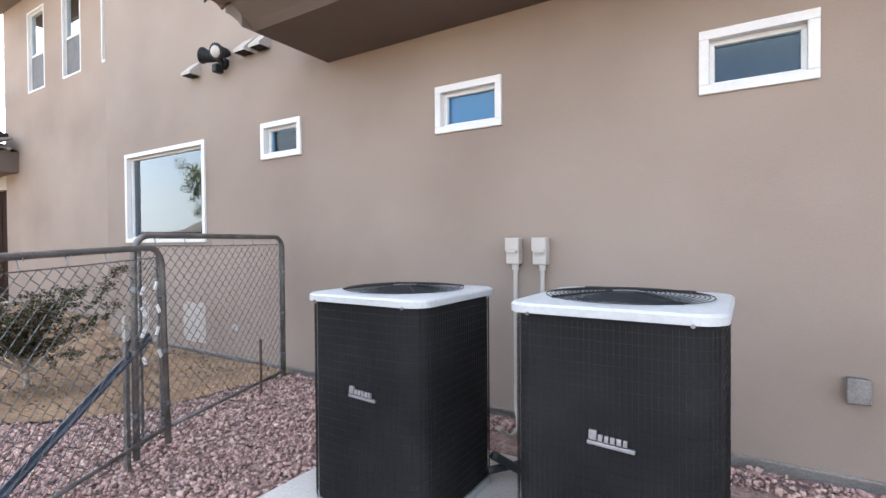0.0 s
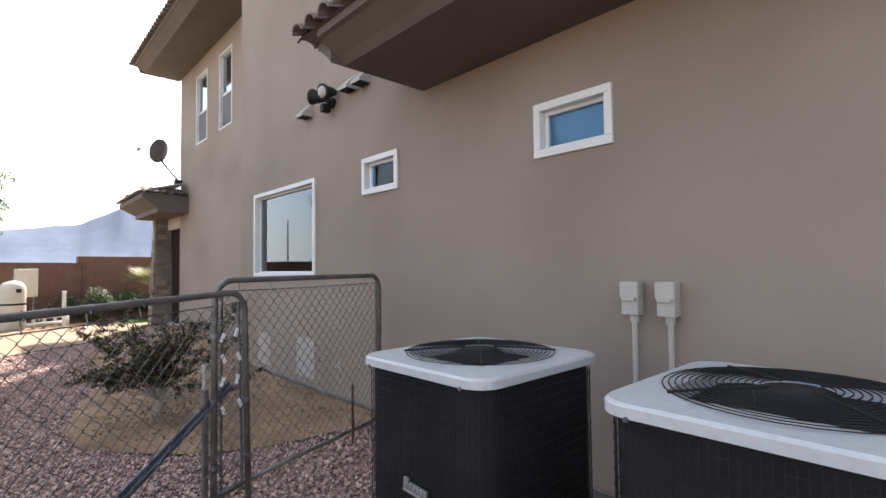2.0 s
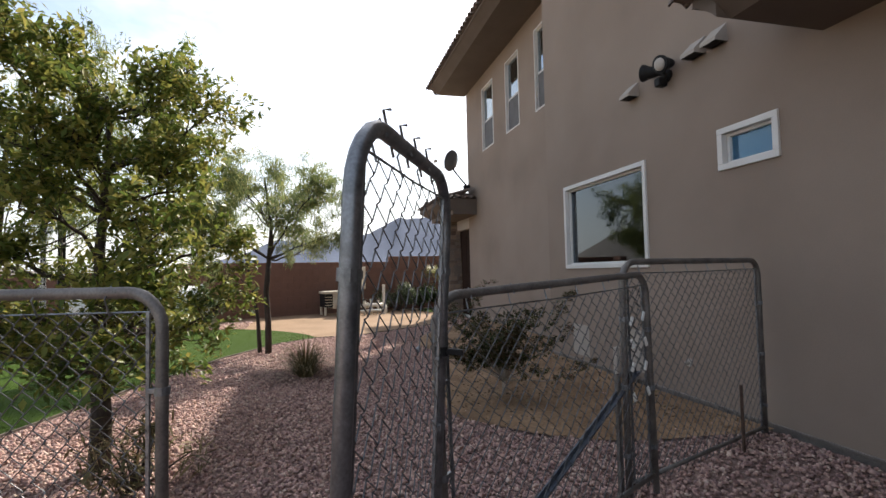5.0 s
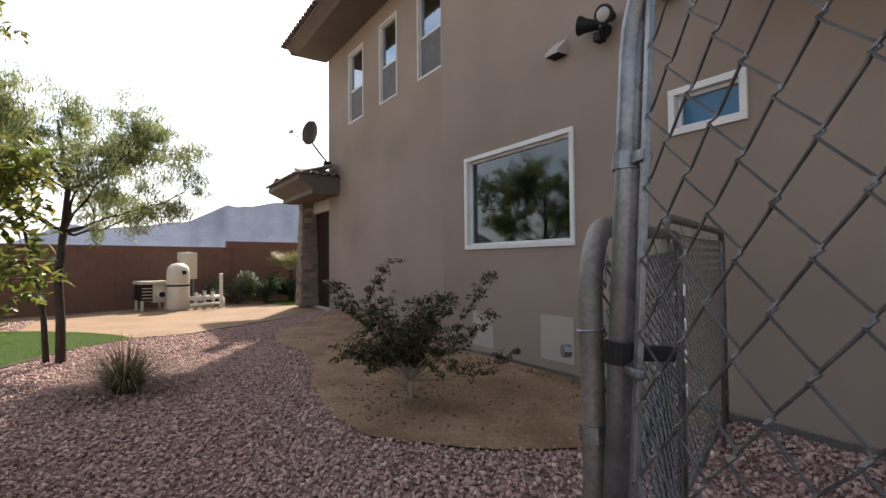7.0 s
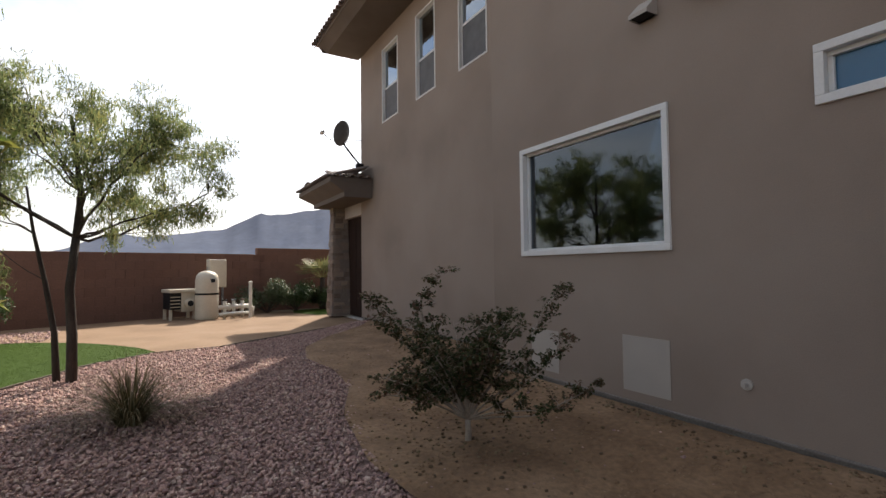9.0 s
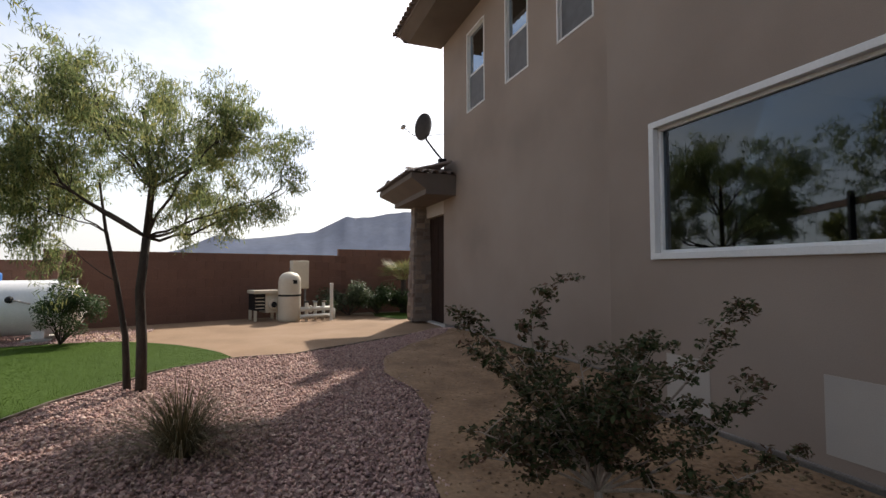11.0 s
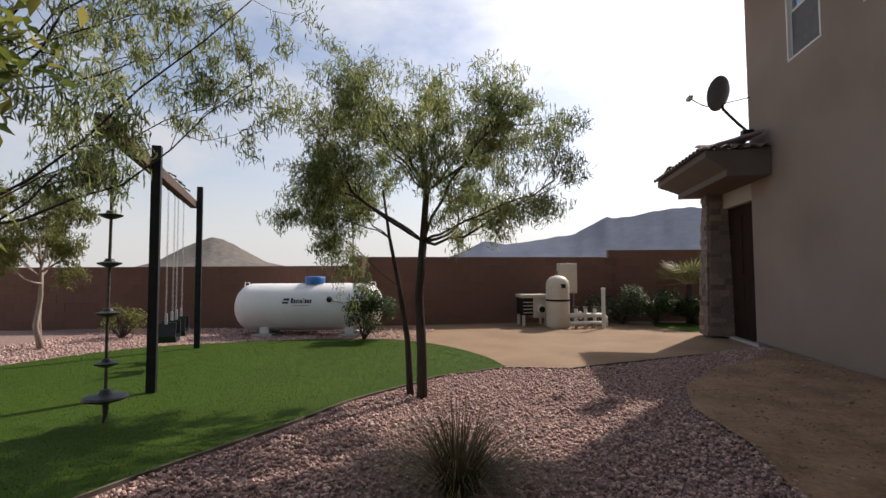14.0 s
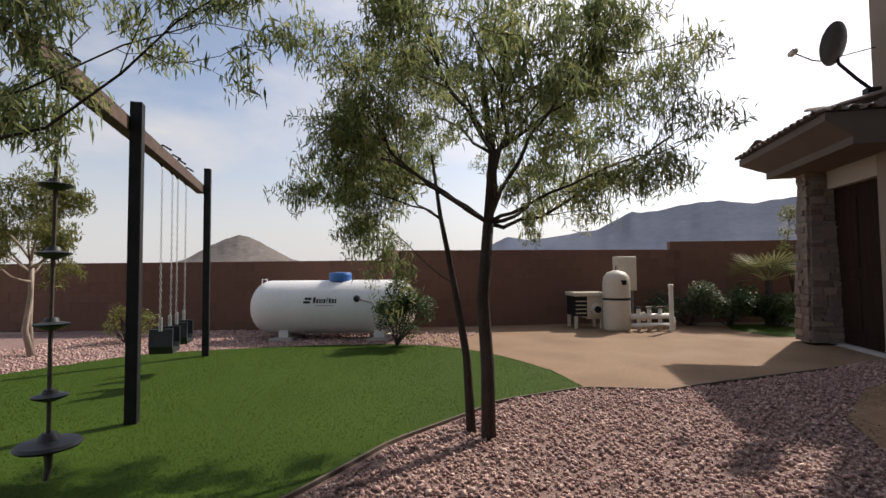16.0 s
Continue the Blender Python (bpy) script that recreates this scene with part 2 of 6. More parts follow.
RUST = material("rusty_steel", [(0.07, 0.045, 0.035), (0.12, 0.075, 0.055)], scale=12, fine=90, rough=0.85, metal=0.3, bump=0.3)
PLASTIC = material("white_plastic", [(0.66, 0.66, 0.64), (0.74, 0.74, 0.72)], scale=5, fine=60, rough=0.45, bump=0, spots=0.15)
BLACK = material("black_steel", [(0.012, 0.012, 0.013), (0.022, 0.022, 0.023)], scale=6, fine=120, rough=0.55, bump=0.08, spots=0.4)
COIL = material("coil_guard", [(0.012, 0.012, 0.0128), (0.022, 0.022, 0.0235)], scale=3, fine=200, rough=0.8, bump=0.5, spots=0.7, depth=0.003)
WIRE = material("dark_wire", [(0.018, 0.018, 0.019), (0.034, 0.034, 0.036)], scale=6, fine=90, rough=0.5, metal=0.4, bump=0)
for dull in (BLACK, COIL, WIRE):
    dull.node_tree.nodes["Principled BSDF"].inputs["Specular IOR Level"].default_value = 0.15
ACWHITE = material("enamelled_cover", [(0.37, 0.375, 0.38), (0.43, 0.435, 0.43)], scale=2.5, fine=50, rough=0.5, bump=0.08, spots=0.2)
BADGE = material("badge_metal", [(0.30, 0.30, 0.31), (0.38, 0.38, 0.39)], scale=9, fine=60, rough=0.35, metal=0.6, bump=0)
BOXGREY = material("beige_box_paint", [(0.36, 0.325, 0.29), (0.41, 0.37, 0.33)], scale=5, fine=80, rough=0.6, bump=0.05, spots=0.15)
TANKWHITE = material("tank_enamel", [(0.68, 0.68, 0.665), (0.76, 0.76, 0.745)], scale=1.5, fine=30, rough=0.4, bump=0.03, spots=0.12)
TANKBLUE = material("blue_dome", [(0.03, 0.14, 0.42), (0.045, 0.18, 0.48)], scale=3, fine=40, rough=0.4, bump=0)
INK = material("dark_lettering", [(0.015, 0.018, 0.035), (0.02, 0.025, 0.045)], scale=3, fine=40, rough=0.5, bump=0)
CREAM = material("cream_enamel", [(0.50, 0.44, 0.34), (0.60, 0.53, 0.42)], scale=2, fine=40, rough=0.55, bump=0.05, spots=0.2)
PIPEPVC = material("pvc_pipe", [(0.60, 0.57, 0.50), (0.68, 0.65, 0.58)], scale=4, fine=40, rough=0.45, bump=0, spots=0.15)
BARK = material("dark_bark", [(0.030, 0.023, 0.018), (0.066, 0.050, 0.040)], scale=14, fine=90, rough=0.95, bump=0.8, spots=0.6, stretch=(1, 1, 0.3))
PALEBARK = material("pale_bark", [(0.24, 0.19, 0.15), (0.36, 0.30, 0.245)], scale=14, fine=90, rough=0.9, bump=0.5, spots=0.5, stretch=(1, 1, 0.3))
ACACIA = leaf_material("acacia_leaf", [(0.10, 0.14, 0.056), (0.175, 0.22, 0.09), (0.275, 0.31, 0.14), (0.36, 0.34, 0.12)], through=0.62)
CITRUS = leaf_material("broad_leaf", [(0.065, 0.10, 0.024), (0.12, 0.16, 0.036), (0.22, 0.235, 0.055), (0.33, 0.29, 0.08)], rough=0.4, through=0.45)
SHRUB = leaf_material("shrub_leaf", [(0.028, 0.040, 0.015), (0.052, 0.066, 0.025), (0.09, 0.072, 0.034), (0.13, 0.072, 0.048)], rough=0.7, through=0.2)
GREYLEAF = leaf_material("grey_green_leaf", [(0.05, 0.07, 0.035), (0.085, 0.11, 0.058), (0.15, 0.17, 0.10)])
DEEPLEAF = leaf_material("deep_green_leaf", [(0.03, 0.06, 0.02), (0.05, 0.09, 0.03), (0.10, 0.13, 0.06)])
YELLOWLEAF = leaf_material("yellow_green_leaf", [(0.12, 0.14, 0.035), (0.20, 0.20, 0.06), (0.16, 0.17, 0.05)])
TUFT = leaf_material("dry_grass_blade", [(0.06, 0.058, 0.026), (0.13, 0.112, 0.055), (0.26, 0.19, 0.105)], rough=0.6, through=0.2)
PALM = leaf_material("palm_leaf", [(0.14, 0.15, 0.05), (0.24, 0.22, 0.09), (0.10, 0.12, 0.05)])
EDGING = material("bender_board", [(0.09, 0.07, 0.055), (0.15, 0.12, 0.095)], scale=9, fine=60, rough=0.9, bump=0.3)
CHAIN = material("steel_chain", [(0.42, 0.42, 0.42), (0.52, 0.52, 0.52)], scale=30, fine=90, rough=0.4, metal=0.8, bump=0)
ROPE = material("climbing_rope", [(0.06, 0.05, 0.04), (0.10, 0.085, 0.07)], scale=40, fine=160, rough=0.9, bump=0.5)
RUBBER = material("black_rubber", [(0.012, 0.014, 0.016), (0.02, 0.023, 0.026)], scale=8, fine=60, rough=0.5, bump=0.05)
DISH = material("dish_grey", [(0.10, 0.10, 0.105), (0.13, 0.13, 0.135)], scale=6, fine=40, rough=0.55, bump=0)
# distance haze is painted: the range's base colour is tinted blue
FARHAZE = material("haze_tinted_mountain", [(0.042, 0.060, 0.105), (0.052, 0.072, 0.120), (0.066, 0.086, 0.132)], scale=0.004, fine=0.03, rough=1.0, bump=0.25, spots=0.25, depth=6)
HILL = material("brown_hill", [(0.10, 0.088, 0.08), (0.14, 0.122, 0.108)], scale=0.01, fine=0.08, rough=1.0, bump=0.6, spots=0.5, depth=3)

# ---- building blocks ----


def link(name, bm, mat, parent=None, label="", smooth=False):
    me = bpy.data.meshes.new(name)
    bm.to_mesh(me)
    bm.free()
    me.materials.append(mat)
    if smooth:
        me.polygons.foreach_set("use_smooth", [True] * len(me.polygons))
    ob = new(name, me)
    ob.parent = parent
    if label:
        ob["label"] = label
    return ob


def part(name, bm, mat, parent, label="", smooth=False):
    return link(name, bm, mat, parent, label, smooth)


def thing(name, at=(0, 0, 0), turn=0.0):
    ob = new(name)
    ob.matrix_world = pose(*at, 0, 0, turn)
    ob.empty_display_size = 0.1
    return ob


def arrays(name, verts, faces, mat, parent=None, smooth=False):
    """A mesh from plain vertex and equal-sized face arrays."""
    verts, faces = np.asarray(verts, np.float32), np.asarray(faces, np.int32)
    me = bpy.data.meshes.new(name)
    k = faces.shape[1]
    me.vertices.add(len(verts))
    me.vertices.foreach_set("co", verts.ravel())
    me.loops.add(faces.size)
    me.loops.foreach_set("vertex_index", faces.ravel())
    me.polygons.add(len(faces))
    me.polygons.foreach_set("loop_start", np.arange(0, faces.size, k, dtype=np.int32))
    if smooth:
        me.polygons.foreach_set("use_smooth", [True] * len(faces))
    me.materials.append(mat)
    me.update(calc_edges=True)
    me.validate()
    ob = new(name, me)
    ob.parent = parent
    return ob


def box(bm, lo, hi, bevel=0.0):
    lo, hi = Vector(lo), Vector(hi)
    made = bmesh.ops.create_cube(bm, size=1.0, matrix=Matrix.LocRotScale((lo + hi) / 2, None, hi - lo))
    if bevel:
        edges = list({e for v in made["verts"] for e in v.link_edges})
        bmesh.ops.bevel(bm, geom=edges, offset=bevel, segments=2, profile=0.5, affect="EDGES")
    return bm


def tube(bm, points, r, seg=8, r_end=None, caps=True):
    """A round bar along the points."""
    points = [Vector(p) for p in points]
    rings = []
    side = None
    for i, p in enumerate(points):
        d = (points[min(i + 1, len(points) - 1)] - points[max(i - 1, 0)]).normalized()
        if side is None:
            side = d.orthogonal().normalized()
        side = (side - d * side.dot(d)).normalized()
        up = d.cross(side)
        rr = r if r_end is None else r + (r_end - r) * i / max(len(points) - 1, 1)
        rings.append([bm.verts.new(p + side * math.cos(a) * rr + up * math.sin(a) * rr) for a in (2 * math.pi * k / seg for k in range(seg))])
    for a, b in zip(rings, rings[1:]):
        for k in range(seg):
            bm.faces.new((a[k], a[(k + 1) % seg], b[(k + 1) % seg], b[k]))
    if caps:
        bm.faces.new(rings[0][::-1])
        bm.faces.new(rings[-1])
    return bm


def lathe(bm, profile, seg=24, at=(0, 0, 0), axis=None):
    """Radius and height pairs turned round the vertical, or round an axis matrix."""
    m = axis or Matrix.Translation(at)
    rings = []
    for r, h in profile:
        rings.append([bm.verts.new(m @ Vector((math.cos(a) * r, math.sin(a) * r, h))) for a in (2 * math.pi * k / seg for k in range(seg))])
    for a, b in zip(rings, rings[1:]):
        for k in range(seg):
            bm.faces.new((a[k], a[(k + 1) % seg], b[(k + 1) % seg], b[k]))
    bm.faces.new(rings[0][::-1])
    bm.faces.new(rings[-1])
    return bm


def extrude_profile(bm, outline, x0, x1, place):
    """A closed outline of (a, b) pairs pushed from x0 to x1; place(x, a, b) gives the point."""
    r0 = [bm.verts.new(place(x0, a, b)) for a, b in outline]
    r1 = [bm.verts.new(place(x1, a, b)) for a, b in outline]
    n = len(outline)
    for k in range(n):
        bm.faces.new((r0[k], r0[(k + 1) % n], r1[(k + 1) % n], r1[k]))
    bm.faces.new(r0[::-1])
    bm.faces.new(r1)
    bmesh.ops.recalc_face_normals(bm, faces=bm.faces)
    return bm


def rounded_rect(x0, x1, y0, y1, r, seg=5):
    pts = []
    for cx, cy, a0 in ((x1 - r, y1 - r, 0), (x0 + r, y1 - r, 90), (x0 + r, y0 + r, 180), (x1 - r, y0 + r, 270)):
        for k in range(seg + 1):
            a = radians(a0 + 90 * k / seg)
            pts.append((cx + r * math.cos(a), cy + r * math.sin(a)))
    return pts


def slab(bm, outline, z0, z1):
    low, high = [bm.verts.new((x, y, z0)) for x, y in outline], [bm.verts.new((x, y, z1)) for x, y in outline]
    n = len(outline)
    for k in range(n):
        bm.faces.new((low[k], low[(k + 1) % n], high[(k + 1) % n], high[k]))
    bm.faces.new(low[::-1])
    bm.faces.new(high)
    return bm


def smooth01(u):
    u = min(max(u, 0.0), 1.0)
    return u * u * (3 - 2 * u)


def along(knots):
    """A smooth-ish function through (x, y) knots in rising x."""
    xs, ys = np.array([k[0] for k in knots]), np.array([k[1] for k in knots])
    return lambda x: float(np.interp(x, xs, ys))


NEAR_Y, FAR_Y, STEP_X, END_X = 2.97, 3.75, -7.15, -13.34
dirt_edge = along([(-12.6, 3.6), (-12.1, 3.3), (-11.4, 2.45), (-10.35, 1.75), (-9.4, 1.52), (-8.5, 1.62), (-7.6, 1.5), (-6.7, 1.15), (-5.7, 0.98), (-5.1, 1.02), (-4.5, 1.5), (-4.0, 2.2), (-3.75, 2.75)])
lawn_edge = along([(-11.05, -0.18), (-10.4, -0.98), (-9.95, -1.2), (-9.2, -1.62), (-8.36, -1.87), (-7.34, -2.26), (-6.0, -2.65), (-4.0, -3.3), (-1.0, -4.6), (4.0, -6.0)])
sand_edge = along([(-13.2, 3.75), (-12.0, 1.92), (-11.4, 1.0), (-11.1, 0.6), (-11.05, -0.18)])


def wall_y(x):
    return NEAR_Y if x > STEP_X else FAR_Y


def height(x, y):
    """The lie of the ground: level, and rising a little to the house."""
    w = wall_y(x)
    rise = (0.11 if x > -8 else 0.07) * smooth01((y - w + 1.25) / 1.15)
    if x < -12.6:
        rise *= max(0.0, 1 - (-12.6 - x) / 1.0)
    roll = 0.012 * noise.noise(Vector((x * 0.9, y * 0.9, 0.3)))
    return rise + roll * (1.0 if -12 < x < 3 and y > lawn_edge(x) else 0.0)


def sheet(name, mat, columns, lift, rows=14, label="", category="", kind="structure"):
    """Ground between two edges: columns of (x, y_low, y_high)."""
    verts, faces = [], []
    for x, a, b in columns:
        for k in range(rows + 1):
            y = a + (b - a) * k / rows
            verts.append((x, y, height(x, y) + lift))
    for i in range(len(columns) - 1):
        for k in range(rows):
            p = i * (rows + 1) + k
            faces.append((p, p + rows + 1, p + rows + 2, p + 1))
    ob = arrays(name, verts, faces, mat, smooth=True)
    return tagged(ob, label, category, "", kind)


# ---- ground ----
def build_ground():
    xs = sorted({*np.linspace(-20, 8, 57).round(3), *(-2600.0, -1500.0, -700.0, -300.0, -120.0, -60.0, -35.0, 15.0, 40.0, 120.0, 400.0, 1500.0)})
    ys = sorted({*np.linspace(-10, 8, 37).round(3), *(-2600.0, -1200.0, -400.0, -120.0, -50.0, -20.0, 14.0, 40.0, 150.0, 600.0, 2600.0)})
    verts, faces = [], []
    for x in xs:
        for y in ys:
            near = -20 <= x <= 8 and -10 <= y <= 8
            verts.append((x, y, (height(x, y) if near and y < wall_y(x) else 0.0) - 0.03))
    n = len(ys)
    for i in range(len(xs) - 1):
        for j in range(n - 1):
            p = i * n + j
            faces.append((p, p + n, p + n + 1, p + 1))
    ob = arrays("ground", verts, faces, DESERT, smooth=True)
    tagged(ob, "pale tan desert ground reaching the horizon", "ground", "", "structure")


build_ground()


def polygon(name, mat, outline, z, label, category):
    bm = bmesh.new()
    vs = [bm.verts.new((x, y, z)) for x, y in outline]
    es = [bm.edges.new((vs[i], vs[(i + 1) % len(vs)])) for i in range(len(vs))]
    bmesh.ops.triangle_fill(bm, use_beauty=True, edges=es)
    for f in bm.faces:
        if f.normal.z < 0:
            f.normal_flip()
    return tagged(link(name, bm, mat), label, category, "", "structure")


def curve_points(knots, n):
    """A rounded line through the knots (Catmull-Rom)."""
    k = [Vector((*p, 0)) for p in knots]
    k = [2 * k[0] - k[1]] + k + [2 * k[-1] - k[-2]]
    out = []
    for i in range(1, len(k) - 2):
        for s in range(n):
            u = s / n
            a, b, c, d = k[i - 1], k[i], k[i + 1], k[i + 2]
            p = 0.5 * ((2 * b) + (c - a) * u + (2 * a - 5 * b + 4 * c - d) * u * u + (3 * b - a - 3 * c + d) * u ** 3)
            out.append((p.x, p.y))
    out.append((k[-2].x, k[-2].y))
    return out


LAWN_BACK = curve_points([(-11.05, -0.18), (-11.9, -0.55), (-12.9, -1.35), (-13.5, -2.4), (-13.35, -3.8), (-12.75, -5.2), (-11.9, -6.4), (-10.3, -7.0), (-7.0, -7.6), (-2.0, -7.4)], 8)
LAWN_FRONT = [(float(x), lawn_edge(float(x))) for x in np.linspace(-1.0, -11.0, 60)]
LAWN = LAWN_FRONT + LAWN_BACK
polygon("lawn", TURF, LAWN, 0.012, "bright green artificial turf with a curved edge", "lawn")
polygon("sand_yard", SAND, [(-11.0, -0.2), (-11.06, 0.6), (-11.4, 1.05), (-12.0, 1.95), (-13.2, 3.85), (-16.0, 3.9), (-17.2, 2.6), (-17.95, 2.3), (-16.0, -3.6), (-13.7, -2.6), (-13.45, -2.0), (-12.9, -1.3), (-11.9, -0.5)], 0.006, "packed orange sand yard beside the pump", "ground")
polygon("gravel_border", GRAVELBED, [(-13.45, -2.0), (-16.0, -3.4), (-15.2, -9.0), (-13.0, -12.0), (-2.0, -12.0), (-2.0, -7.4), (-7.0, -7.6), (-10.3, -7.0), (-11.9, -6.4), (-12.75, -5.2), (-13.35, -3.8), (-13.5, -2.4)], 0.004, "pinkish gravel border between turf and block wall", "gravel")
polygon("grass_strip", TURF, [(-15.4, 3.35), (-16.4, 2.95), (-17.3, 3.1), (-17.4, 4.2), (-15.6, 4.3)], 0.016, "small strip of green grass beside the shrubs", "lawn")

xs = [float(x) for x in np.linspace(-13.15, 6.0, 150)]
sheet("gravel_bed", GRAVELBED, [(x, (sand_edge(x) if x < -11.05 else lawn_edge(x)), min(wall_y(x), 9.0) - 0.01) for x in xs], 0.0, 40, "pinkish crushed-stone gravel covering the side yard", "gravel")
xs = [float(x) for x in np.linspace(-12.6, -3.76, 90)]
sheet("dirt_bed", DIRT, [(x, dirt_edge(x), wall_y(x) - 0.005) for x in xs], 0.018, 18, "bare brown dirt bed along the house wall", "dirt")


def scatter_stones(name, places, sizes, mat, label):
    """Crushed stones: squashed, skewed eight-cornered lumps."""
    rng = np.random.default_rng(7)
    n = len(places)
    base = np.array([(-1, -1, -1), (1, -1, -1), (1, 1, -1), (-1, 1, -1), (-1, -1, 1), (1, -1, 1), (1, 1, 1), (-1, 1, 1)], np.float32)
    quads = np.array([(0, 3, 2, 1), (4, 5, 6, 7), (0, 1, 5, 4), (1, 2, 6, 5), (2, 3, 7, 6), (3, 0, 4, 7)], np.int32)
    v = np.repeat(base[None], n, 0) * (0.62 + 0.38 * rng.random((n, 8, 3)).astype(np.float32))
    v[:, 4:, :2] *= (0.45 + 0.5 * rng.random((n, 1, 2)))
    v *= (sizes[:, None, None] * np.stack([0.75 + 0.6 * rng.random(n), 0.6 + 0.4 * rng.random(n), 0.4 + 0.35 * rng.random(n)], 1)[:, None, :])
    a, tilt = rng.random(n) * 6.283, (rng.random(n) - 0.5) * 1.1
    ct, st = np.cos(tilt)[:, None], np.sin(tilt)[:, None]
    x, z = v[:, :, 0] * ct - v[:, :, 2] * st, v[:, :, 0] * st + v[:, :, 2] * ct
    c, s = np.cos(a)[:, None], np.sin(a)[:, None]
    y = v[:, :, 1]
    v = np.stack([x * c - y * s, x * s + y * c, z], 2) + places[:, None, :]
    f = (quads[None] + (np.arange(n) * 8)[:, None, None]).reshape(-1, 4)
    return tagged(arrays(name, v.reshape(-1, 3), f, mat), label, "gravel", "", "stuff")


def gravel():
    rng = random.Random(3)
    pts, sizes = [], []
    while len(pts) < 100000:
        x, y = rng.uniform(-13.0, 2.5), rng.uniform(-3.4, 3.7)
        if y > wall_y(x) - 0.04 or (x > -7.3 and x < STEP_X and y > 2.9):
            continue
        low = sand_edge(x) if x < -11.05 else lawn_edge(x)
        if y < low + 0.05:
            continue
        if -2.3 < x < 0.25 and 1.48 < y < 2.72:
            continue
        if -12.6 < x < -3.76 and y > dirt_edge(x) + rng.gauss(0, 0.05):
            if rng.random() > 0.02:
                continue
        elif x < -8.5 and rng.random() > 0.75:
            continue
        s = rng.uniform(0.007, 0.016) * (1.0 if rng.random() < 0.92 else 1.5)
        pts.append((x, y, height(x, y) + s * 0.35 + rng.random() * 0.012))
        sizes.append(s)
    scatter_stones("gravel_stones", np.array(pts, np.float32), np.array(sizes, np.float32), GRAVEL, "loose pink, grey and tan crushed stones")
    pts, sizes = [], []
    while len(pts) < 7000:
        x, y = rng.uniform(-15.5, -9.5), rng.uniform(-9, -1.9)
        c = 1 if x > -12 else 0
        edge = np.interp(y, [-9, -7.0, -6.4, -5.2, -3.8, -2.4, -1.9], [-9.5, -10.3, -11.9, -12.75, -13.35, -13.5, -13.45])
        if x > edge - 0.05 or x < -15.3 + 0.1 * c:
            continue
        s = rng.uniform(0.012, 0.026)
        pts.append((x, y, 0.004 + s * 0.3))
        sizes.append(s)
    scatter_stones("border_stones", np.array(pts, np.float32), np.array(sizes, np.float32), GRAVEL, "loose pinkish stones along the wall border")


gravel()


def clods():
    rng = random.Random(17)
    pts, sizes = [], []
    while len(pts) < 2600:
        x = rng.uniform(-12.4, -3.8)
        y = rng.uniform(dirt_edge(x), wall_y(x) - 0.03)
        if noise.noise(Vector((x * 1.3, y * 1.3, 2.0))) < rng.uniform(-0.5, 0.35):
            continue
        r = rng.uniform(0.004, 0.010) * (1 if rng.random() < 0.95 else 1.9)
        pts.append((x, y, height(x, y) + 0.018 + r * 0.2))
        sizes.append(r)
    scatter_stones("dirt_clods", np.array(pts, np.float32), np.array(sizes, np.float32), CLOD, "small brown clods and grit on the dirt bed")


clods()


def litter():
    """Dry leaf crumbs gathered along the foot of the wall and under the shrub."""
    rng = random.Random(23)
    pts, sizes = [], []
    while len(pts) < 420:
        if rng.random() < 0.65:
            x = rng.uniform(-7.0, -3.9)
            y = NEAR_Y - 0.05 - abs(rng.gauss(0, 0.22))
            if noise.noise(Vector((x * 2.2, y * 2.2, 7.0))) < 0.02:
                continue
        else:
            x, y = -5.69 + rng.gauss(0, 0.42), 1.68 + rng.gauss(0, 0.42)
        if y < dirt_edge(x):
            continue
        r = rng.uniform(0.006, 0.015)
        pts.append((x, y, height(x, y) + 0.02 + r * 0.15))
        sizes.append(r)
    scatter_stones("leaf_litter", np.array(pts, np.float32), np.array(sizes, np.float32), LITTER, "dry brown leaf crumbs on the dirt along the wall")


litter()


def turf():
    rng = np.random.default_rng(5)
    n = 200000
    u = rng.random((n, 2))
    x, y = -13.6 + 8.4 * u[:, 0], -6.9 + 6.8 * u[:, 1]
    ex = np.array([p[0] for p in LAWN] + [LAWN[0][0]])
    ey = np.array([p[1] for p in LAWN] + [LAWN[0][1]])
    ok = np.zeros(n, bool)
    for i in range(len(LAWN)):
        cross = ((ey[i] > y) != (ey[i + 1] > y)) & (x < (ex[i + 1] - ex[i]) * (y - ey[i]) / (ey[i + 1] - ey[i] + 1e-9) + ex[i])
        ok ^= cross
    x, y = x[ok], y[ok]
    n = len(x)
    a, lean, tall = rng.random(n) * 6.283, rng.random(n) * 0.014, 0.006 + 0.006 * rng.random(n)
    w = 0.003
    c, s = np.cos(a), np.sin(a)
    v = np.stack([np.stack([x - c * w, y - s * w, 0 * x + 0.01], 1), np.stack([x + c * w, y + s * w, 0 * x + 0.01], 1), np.stack([x - s * lean, y + c * lean, 0.01 + tall], 1)], 1)
    f = np.arange(3 * n).reshape(n, 3)
    tagged(arrays("turf_blades", v.reshape(-1, 3), f, BLADE), "short bright green artificial grass blades", "grass", "", "stuff")


turf()


